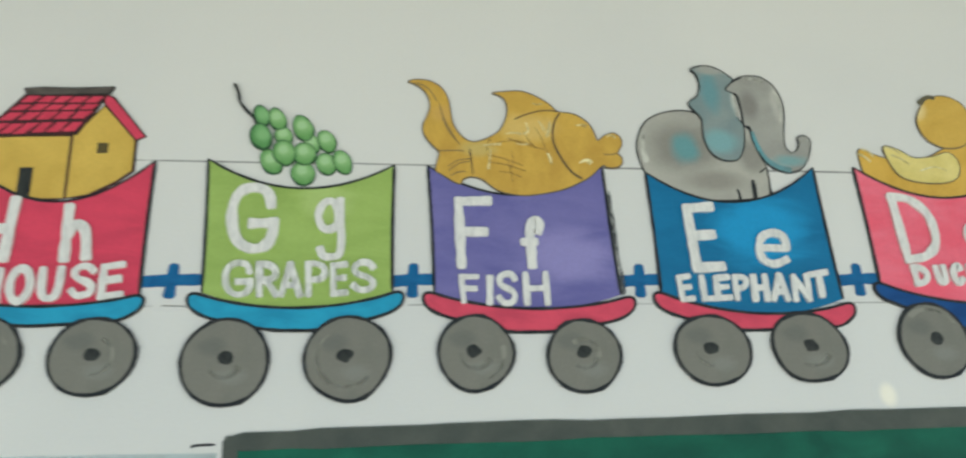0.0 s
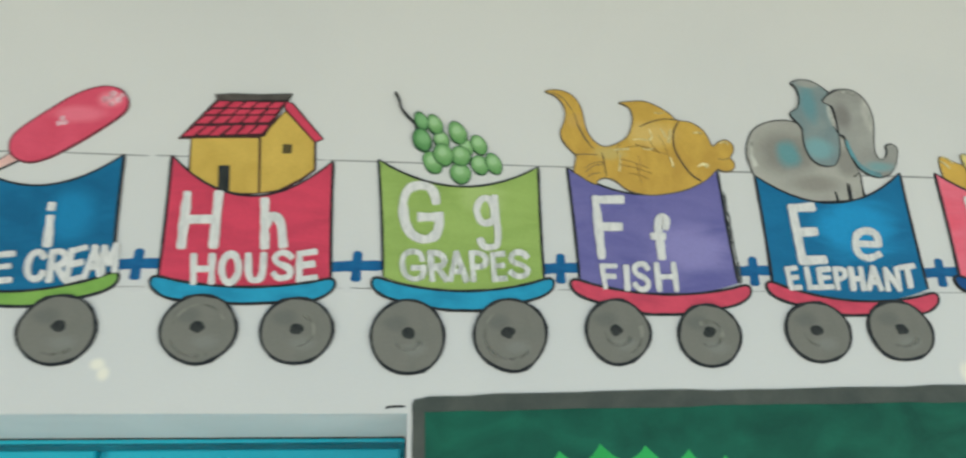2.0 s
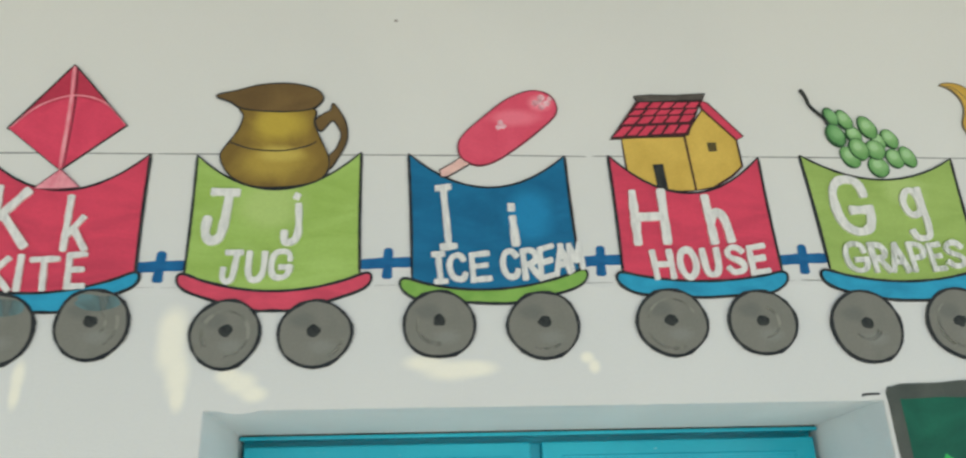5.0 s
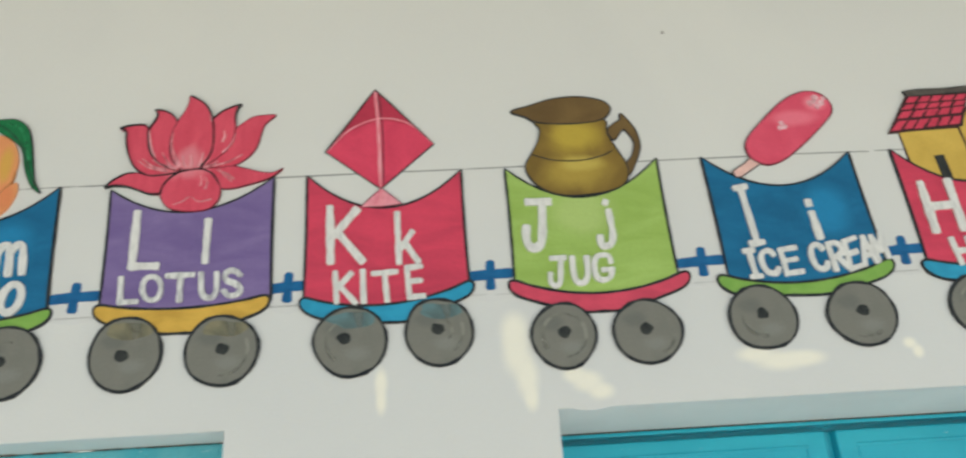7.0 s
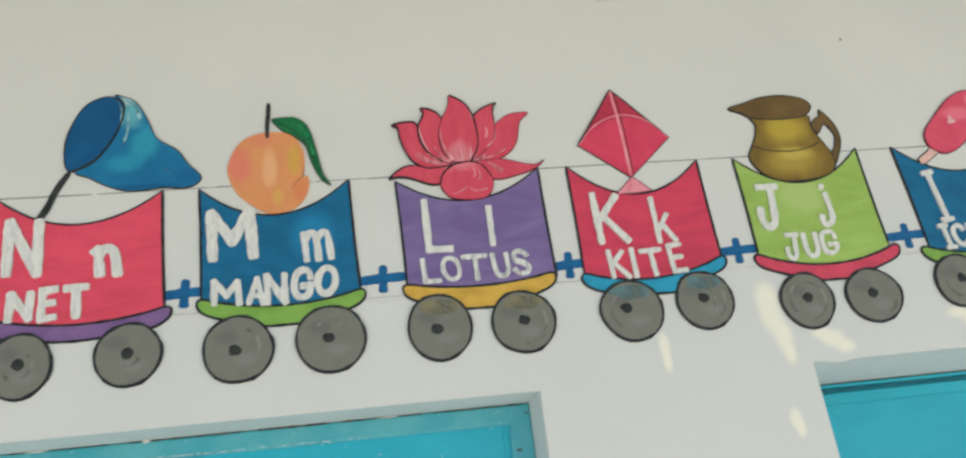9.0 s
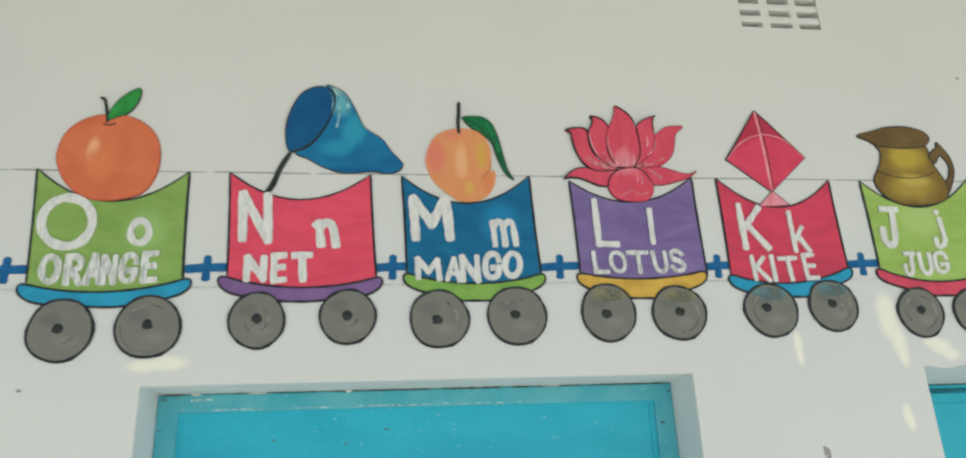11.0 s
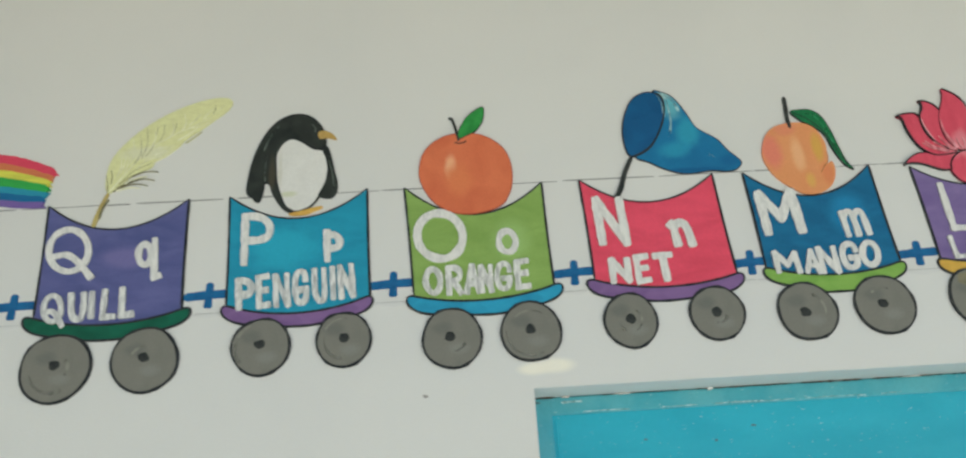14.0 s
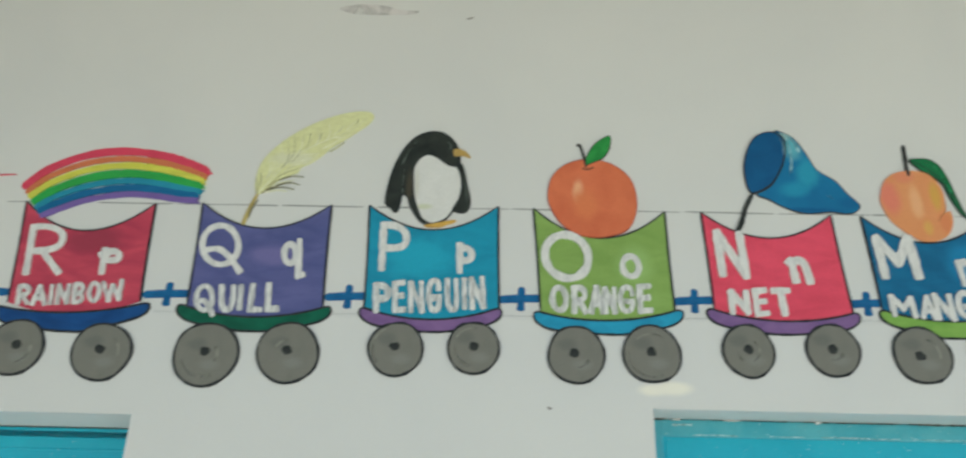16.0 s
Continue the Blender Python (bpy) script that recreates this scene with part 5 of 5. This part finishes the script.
# ice lolly
lolly = picture("I", "painted_ice_lolly", "pink painted ice lolly on a pale stick")
shape("stick", [(-45, -3), (-28, -15), (-66, -39), (-77, -40), (-80, -27), (-55, -12)], paint("stick_pink", col(214, 172, 162), col(200, 156, 148), 30), lolly, 6, 2, sharp=True)
shape("ice", [(78, 129), (107, 126), (124, 109), (125, 84), (98, 54), (49, 13), (15, -10), (-13, -18), (-38, -8), (-48, 14), (-40, 39), (-3, 76), (38, 111)],
      paint("ice_pink", col(208, 72, 98), col(196, 60, 86), 12, blobs=[(50, 74, 60, 22, col(216, 100, 120)), (96, 105, 26, 20, col(218, 116, 132))]), lolly, 7, 2.2, petal_line)
glint = paint("glint_pink", col(232, 176, 184), col(222, 140, 152), 60, thin=0.4)
for x, z, r in [(100, 115, 7), (89, 104, 6), (110, 104, 6), (100, 96, 6), (97, 107, 5), (115, 113, 4), (26, 65, 5), (32, 57, 5), (22, 55, 5)]:
    part("glint", filled(oval(x, z, r, r, n=12, wob=0.2, seed=x), 8), glint, lolly)

# jug
jug = picture("J", "painted_jug", "brass-brown painted jug with a curved handle")
brass = paint("jug_brass", col(122, 98, 40), col(108, 86, 38), 12, blobs=[(-3, 58, 62, 48, col(168, 144, 42)), (-12, -17, 84, 48, col(156, 132, 48)), (0, 0, 46, 22, col(174, 152, 62))])
brown = paint("jug_brown", col(108, 86, 50), col(94, 74, 44), 14)
shape("handle", [(55, 65), (70, 80), (80, 86), (84, 100), (98, 82), (109, 58), (111, 30), (101, 2), (84, -26), (80, -5), (93, 13), (100, 38), (92, 58), (83, 65), (66, 45)], brown, jug, 5, 2.2)
shape("belly", [(-71, 88), (-11, 84), (52, 88), (54, 61), (67, 29), (81, -3), (81, -30), (63, -49), (18, -59), (-36, -59), (-72, -44), (-91, -22), (-97, 1), (-84, 25), (-71, 49), (-66, 74)], brass, jug, 6, 2.4)
shape("mouth", [(-115, 112), (-80, 123), (-40, 135), (9, 138), (50, 129), (66, 115), (64, 102), (48, 88), (10, 82), (-39, 83), (-71, 88), (-90, 100)], brown, jug, 7, 2.4)
part("band_line", stroked([(-85, 23), (-47, 10), (1, 7), (41, 15), (60, 25)], 2.2, 7), ink, jug)

# house
house = picture("H", "painted_house", "yellow painted house with a red tiled roof")
ochre_wall = paint("house_yellow", col(197, 164, 66), col(183, 150, 56), 14)
house_line = paint("house_line", col(70, 44, 44), col(52, 42, 40), 30)
shape("front_wall", [(-103, 38), (10, 42), (18, -62), (-12, -65), (-44, -60), (-74, -45), (-99, -28)], ochre_wall, house, 2.5, 4, house_line, sharp=True)
shape("gable_wall", [(49, 96), (103, 37), (106, -16), (85, -35), (49, -57), (18, -62), (10, 42)], ochre_wall, house, 2.7, 4, house_line, sharp=True)
shape("door", [(-52, -14), (-35, -13), (-31, -63), (-48, -61)], hub_black, house, 3.4, 1.5, sharp=True)
shape("window", [(50, 29), (64, 29), (64, 14), (51, 13)], paint("window_brown", col(84, 74, 44), None, 20), house, 3.6, 2, sharp=True)
shape("barge_board", [(50, 113), (60, 109), (116, 42), (103, 35), (49, 96), (46, 105)], RED, house, 6, 2.4, house_line, sharp=True)
roof = shape("roof", [(-69, 111), (49, 113), (17, 45), (-123, 35)], paint("roof_joint", col(78, 40, 46), col(56, 40, 42), 30), house, 6, 3, house_line, sharp=True)
corner = [(-67, 108), (47, 110), (16, 47), (-117, 38)]
at = lambda u, v: tuple((1 - v) * ((1 - u) * corner[0][a] + u * corner[1][a]) + v * ((1 - u) * corner[3][a] + u * corner[2][a]) for a in (0, 1))
tile_red = paint("tile_red", col(204, 58, 84), col(184, 46, 72), 30)
for v0, v1, count in ((0.0, 0.16, 5), (0.22, 0.37, 5), (0.42, 0.62, 5), (0.72, 0.98, 6)):
    for c in range(count):
        q = lambda: random.uniform(-0.012, 0.012)
        a, b, top, low = c / count + 0.022, (c + 1) / count - 0.026, v0 + q(), v1 + q()
        part("roof_tile", filled([at(a + q() - 0.02, low), at(b + q() - 0.02, low), at(b + q() + 0.012, top), at(a + q() + 0.012, top)], 7), tile_red, roof)
shape("ridge", [(-73, 121), (-45, 124), (4, 124), (58, 128), (52, 115), (-68, 109)], paint("ridge_grey", col(70, 66, 62), col(90, 84, 78), 40), house, 8, 1.5, sharp=True)

# grapes
grapes = picture("G", "painted_grapes", "bunch of green painted grapes on a dark stem")
grape_green = paint("grape_green", col(98, 148, 84), col(84, 134, 70), 30, blobs=[(1, 2, 20, 22, col(122, 166, 104)), (-2, 5, 11, 12, col(148, 184, 132))])
grape_deep = paint("grape_deep_green", col(86, 140, 80), col(74, 124, 68), 30, blobs=[(3, 2, 17, 20, col(116, 164, 106))])
grape_line = paint("grape_line", col(58, 96, 60), col(40, 70, 46), 30)
part("stem", stroked([(-113, 140), (-105, 123), (-102, 108), (-91, 93), (-79, 80), (-74, 68)], (4.6, 3.4), 10.4), hub_black, grapes)
for i, (x, z, rx, rz, deep) in enumerate([(3, -16, 19, 20, 0), (-45, 3, 17, 22, 0), (36, 1, 16, 19, 0), (61, 4, 14, 21, 0), (13, 34, 12, 17, 0), (35, 40, 14, 20, 0), (-2, 62, 16, 23, 0), (-30, 47, 14, 17, 0), (-42, 77, 13, 20, 0), (-66, 82, 12, 18, 1), (3, 17, 18, 19, 0), (-27, 18, 18, 21, 0), (-64, 46, 16, 22, 1)]):
    loop = oval(0, 0, rx * 0.93, rz * 1.0, 22, 22, 0.06, i)
    g = part("grape", filled(loop, 6 + 0.3 * i), grape_deep if deep else grape_green, grapes, at=(x * MM, 0, z * MM))
    part("outline", stroked(loop, 2.6 if deep else 1.7, 6.2 + 0.3 * i, closed=True, raw=True, rough=0.5), grape_line, g)

# plain gold fish shape
fish = picture("F", "painted_fish", "plain golden painted fish shape with curled tail")
gold = paint("fish_gold", col(190, 152, 54), col(176, 138, 48), 16, (1.6, 1, 1), blobs=[(22, 71, 60, 34, col(196, 164, 84)), (-61, 32, 40, 18, col(182, 158, 84)), (-102, 94, 50, 20, col(186, 148, 66))])
fish_line = paint("fish_line", col(104, 92, 72), col(84, 78, 68), 40)
shape("fish_body", [(-169, 154), (-155, 158), (-135, 156), (-118, 146), (-107, 129), (-102, 108), (-98, 79), (-88, 59), (-75, 47), (-61, 45), (-41, 53), (-24, 66), (-15, 84), (-10, 105), (-14, 124), (-24, 132), (-33, 136), (-15, 139), (12, 141), (35, 133), (58, 118), (72, 104), (97, 100), (117, 87), (127, 70), (133, 52), (145, 61), (159, 66), (170, 59), (172, 45), (164, 30), (169, 22), (169, 11), (159, 3), (144, 3), (137, 6), (118, -12), (101, -23), (74, -36), (42, -44), (10, -48), (-19, -44), (-36, -36), (-53, -22), (-70, -17), (-83, -22), (-87, -30), (-100, -25), (-116, -14), (-125, -7), (-122, 12), (-120, 25), (-132, 39), (-143, 56), (-145, 73), (-139, 88), (-134, 107), (-137, 126), (-147, 141), (-158, 149)], gold, fish, 6, 1.8, fish_line)
gill_line = paint("gill_line", col(76, 66, 58), col(62, 58, 56), 40)
part("gill", stroked([(75, 101), (64, 80), (61, 50), (69, 24), (86, -5), (103, -18)], (2.4, 3.2), 7.6), gill_line, fish)
for pts in ([(1, 87), (23, 98), (51, 105), (76, 103)], [(-72, 32), (-70, 10), (-68, -13)]):
    part("body_line", stroked(pts, 1.8, 7), gill_line, fish)
scale_line = paint("scale_line", col(146, 114, 56), col(126, 100, 56), 40, thin=0.8)
for pts in ([(-42, 9), (-14, 4), (15, -6)], [(-44, 21), (-17, 15), (12, 3)], [(-27, -7), (-8, -10), (8, -17)], [(-12, 13), (-9, -7), (-6, -25)], [(-28, 44), (1, 48), (27, 41)], [(-12, 52), (17, 41), (46, 33)], [(-6, 29), (-5, 11), (-8, -3)], [(15, 65), (22, 49), (33, 34)], [(34, 72), (44, 49), (55, 9)], [(-45, 29), (-43, 47), (-38, 47)]):
    part("scale_line", stroked(pts, 1.2, 7), scale_line, fish)
for pts in ([(-119, 113), (-111, 83), (-93, 46)], [(-114, 87), (-103, 61), (-87, 39)], [(-122, 27), (-100, 28), (-81, 28)], [(-106, 0), (-90, 11), (-71, 14)], [(-105, -7), (-89, 6), (-73, 9)], [(-102, -16), (-92, -10), (-78, -8)], [(-157, 152), (-138, 142), (-122, 117)], [(140, 27), (151, 26), (163, 29)]):
    part("fin_line", stroked(pts, 1.2, 7), fish_line, fish)
fish_light = paint("fish_light", col(220, 204, 148), col(204, 180, 110), 50, thin=0.7)
for pts, w_ in (([(58, 85), (56, 72), (51, 56)], 7), ([(-51, 38), (-38, 40), (-22, 41)], 5), ([(-15, 60), (-2, 62), (12, 60)], 3), ([(18, 83), (22, 67), (15, 60)], 5), ([(39, 85), (45, 75), (48, 66)], 4), ([(99, 78), (108, 79), (117, 77)], 7), ([(148, 58), (155, 62), (163, 57)], 6), ([(-39, 32), (-41, 14), (-44, -4)], 4), ([(31, 118), (39, 116), (48, 118)], 3), ([(100, 10), (111, 15), (120, 10)], 9), ([(51, 27), (54, 18), (56, 7)], 4), ([(1, 44), (11, 41), (21, 43)], 3)):
    part("highlight", stroked(pts, (2, w_), 7.4), fish_light, fish)

# plain grey elephant shape
elephant = picture("E", "painted_elephant", "plain grey and teal painted elephant shape")
grey = paint("elephant_grey", col(166, 164, 154), col(148, 146, 138), 14, blobs=[(-74, 45, 84, 66, col(126, 124, 116)), (-70, 41, 30, 40, col(92, 138, 142)), (-29, -17, 70, 26, col(134, 131, 122)), (40, 29, 34, 40, col(132, 130, 122))])
head_grey = paint("elephant_head_grey", col(150, 150, 143), col(134, 133, 127), 14, blobs=[(50, 126, 22, 40, col(120, 118, 113)), (99, 132, 14, 50, col(164, 163, 155)), (104, 21, 44, 18, col(112, 146, 148))])
ear_teal = paint("ear_teal", col(124, 136, 134), col(108, 126, 128), 14, blobs=[(-14, 149, 24, 50, col(94, 134, 140)), (-8, 54, 40, 30, col(112, 152, 156)), (-4, 195, 40, 14, col(146, 146, 140)), (27, 130, 10, 30, col(166, 170, 164))])
shape("body", [(-36, 106), (-58, 112), (-83, 111), (-108, 104), (-130, 90), (-144, 66), (-150, 40), (-147, 17), (-141, -3), (-120, -24), (-93, -40), (-58, -49), (-25, -51), (13, -49), (58, -42), (60, -27), (61, 7), (54, 29), (45, 59), (36, 86)], grey, elephant, 3, 2.2)
shape("head", [(29, 173), (45, 182), (63, 184), (81, 182), (97, 169), (106, 151), (110, 128), (107, 100), (101, 72), (99, 49), (105, 37), (116, 40), (123, 54), (123, 65), (135, 69), (144, 60), (140, 42), (132, 23), (117, 6), (96, 0), (77, 5), (65, 14), (54, 33), (50, 56), (44, 83), (36, 86), (36, 118), (32, 146), (12, 148), (-4, 160)], head_grey, elephant, 6, 2.0)
part("trunk_underside", stroked([(47, 75), (52, 48), (63, 23), (81, 9), (101, 4)], (5, 11), 7), paint("trunk_teal", col(84, 142, 152), col(106, 142, 146), 30, thin=0.3), elephant)
shape("ear", [(-40, 194), (-23, 201), (-3, 200), (14, 191), (23, 183), (30, 174), (15, 155), (26, 147), (31, 122), (28, 100), (34, 86), (33, 67), (28, 44), (17, 24), (4, 19), (-13, 21), (-28, 33), (-36, 57), (-36, 81), (-36, 98), (-53, 125), (-37, 140), (-30, 156), (-30, 173), (-34, 186)], ear_teal, elephant, 7, 2.2)
part("ear_fold", stroked([(14, 155), (20, 163), (33, 173), (46, 180)], (3.2, 2.2), 8.2), ink, elephant)
for pts, w_ in (([(33, -14), (33, -31), (32, -49)], (5, 9)), ([(5, -31), (7, -40), (7, -50)], (3, 5)), ([(61, 7), (60, -16), (58, -41)], (2.4, 2)), ([(48, 0), (55, 5), (62, 10)], (2.4, 1.6)), ([(27, 99), (34, 90), (33, 67)], (2.2, 1.8))):
    part("leg_line", stroked(pts, w_, 5), ink, elephant)
pale_grey = paint("elephant_light", col(182, 182, 172), col(168, 168, 158), 30, thin=0.6)
for pts, w_ in (([(-136, 70), (-140, 40), (-136, 14)], 12), ([(25, 146), (29, 122), (27, 102)], 6), ([(47, 175), (66, 178), (83, 172)], 7), ([(98, 156), (104, 132), (99, 92)], 5)):
    part("highlight", stroked(pts, (3, w_), 7.6 if w_ < 8 else 4.2), pale_grey, elephant, "pale grey brushed highlight")

# plain yellow duck shape
duck = picture("D", "painted_duck", "plain ochre-yellow painted duck shape")
wing_pale = paint("wing_pale", col(206, 198, 150), col(150, 132, 70), 40)
duck_gold = paint("duck_gold", col(202, 162, 60), col(184, 144, 46), 14)
shape("body", [(-119, 46), (-89, 35), (-55, 26), (-3, 34), (33, 51), (81, 63), (143, 57), (148, 24), (117, -23), (50, -40), (-18, -41), (-70, -34), (-110, -22), (-121, 5)], duck_gold, duck, 3, 1.8, fish_line)
shape("wing", [(-76, 51), (-50, 46), (-28, 32), (3, 34), (37, 43), (50, 22), (39, -5), (8, -15), (-40, -12), (-66, 5)], paint("wing_yellow", col(206, 190, 112), col(192, 174, 90), 16), duck, 6, 1.6, fish_line)
shape("head", [(1, 113), (25, 145), (57, 155), (86, 143), (98, 115), (95, 84), (70, 57), (36, 51), (9, 64), (-2, 87)], paint("duck_head", col(194, 158, 62), col(180, 142, 48), 14, blobs=[(2, 128, 26, 26, col(206, 184, 120))]), duck, 5, 1.8, fish_line)
for pts in ([(-116, 46), (-105, 42), (-96, 32)], [(-123, 38), (-112, 31), (-104, 22)], [(-74, 51), (-60, 47), (-49, 38)], [(-66, 36), (-51, 29), (-38, 18)], [(-23, 7), (4, 15), (24, 8)]):
    part("feather_stroke", stroked(pts, (3, 1.5), 7.5), wing_pale, duck)
part("crest", stroked([(12, 138), (28, 151), (43, 149)], (10, 6), 7), paint("crest_brown", col(96, 92, 72), col(80, 76, 60), 40), duck)

# edge of the next picture in the row
nxt = thing("red_brush_stroke", -0.36, 2.625, "red brush stroke of the next painted picture", "wall painting")
part("coat", stroked([(-60, 0), (0, 3), (171, 11)], (6, 3), 5), RED, nxt)
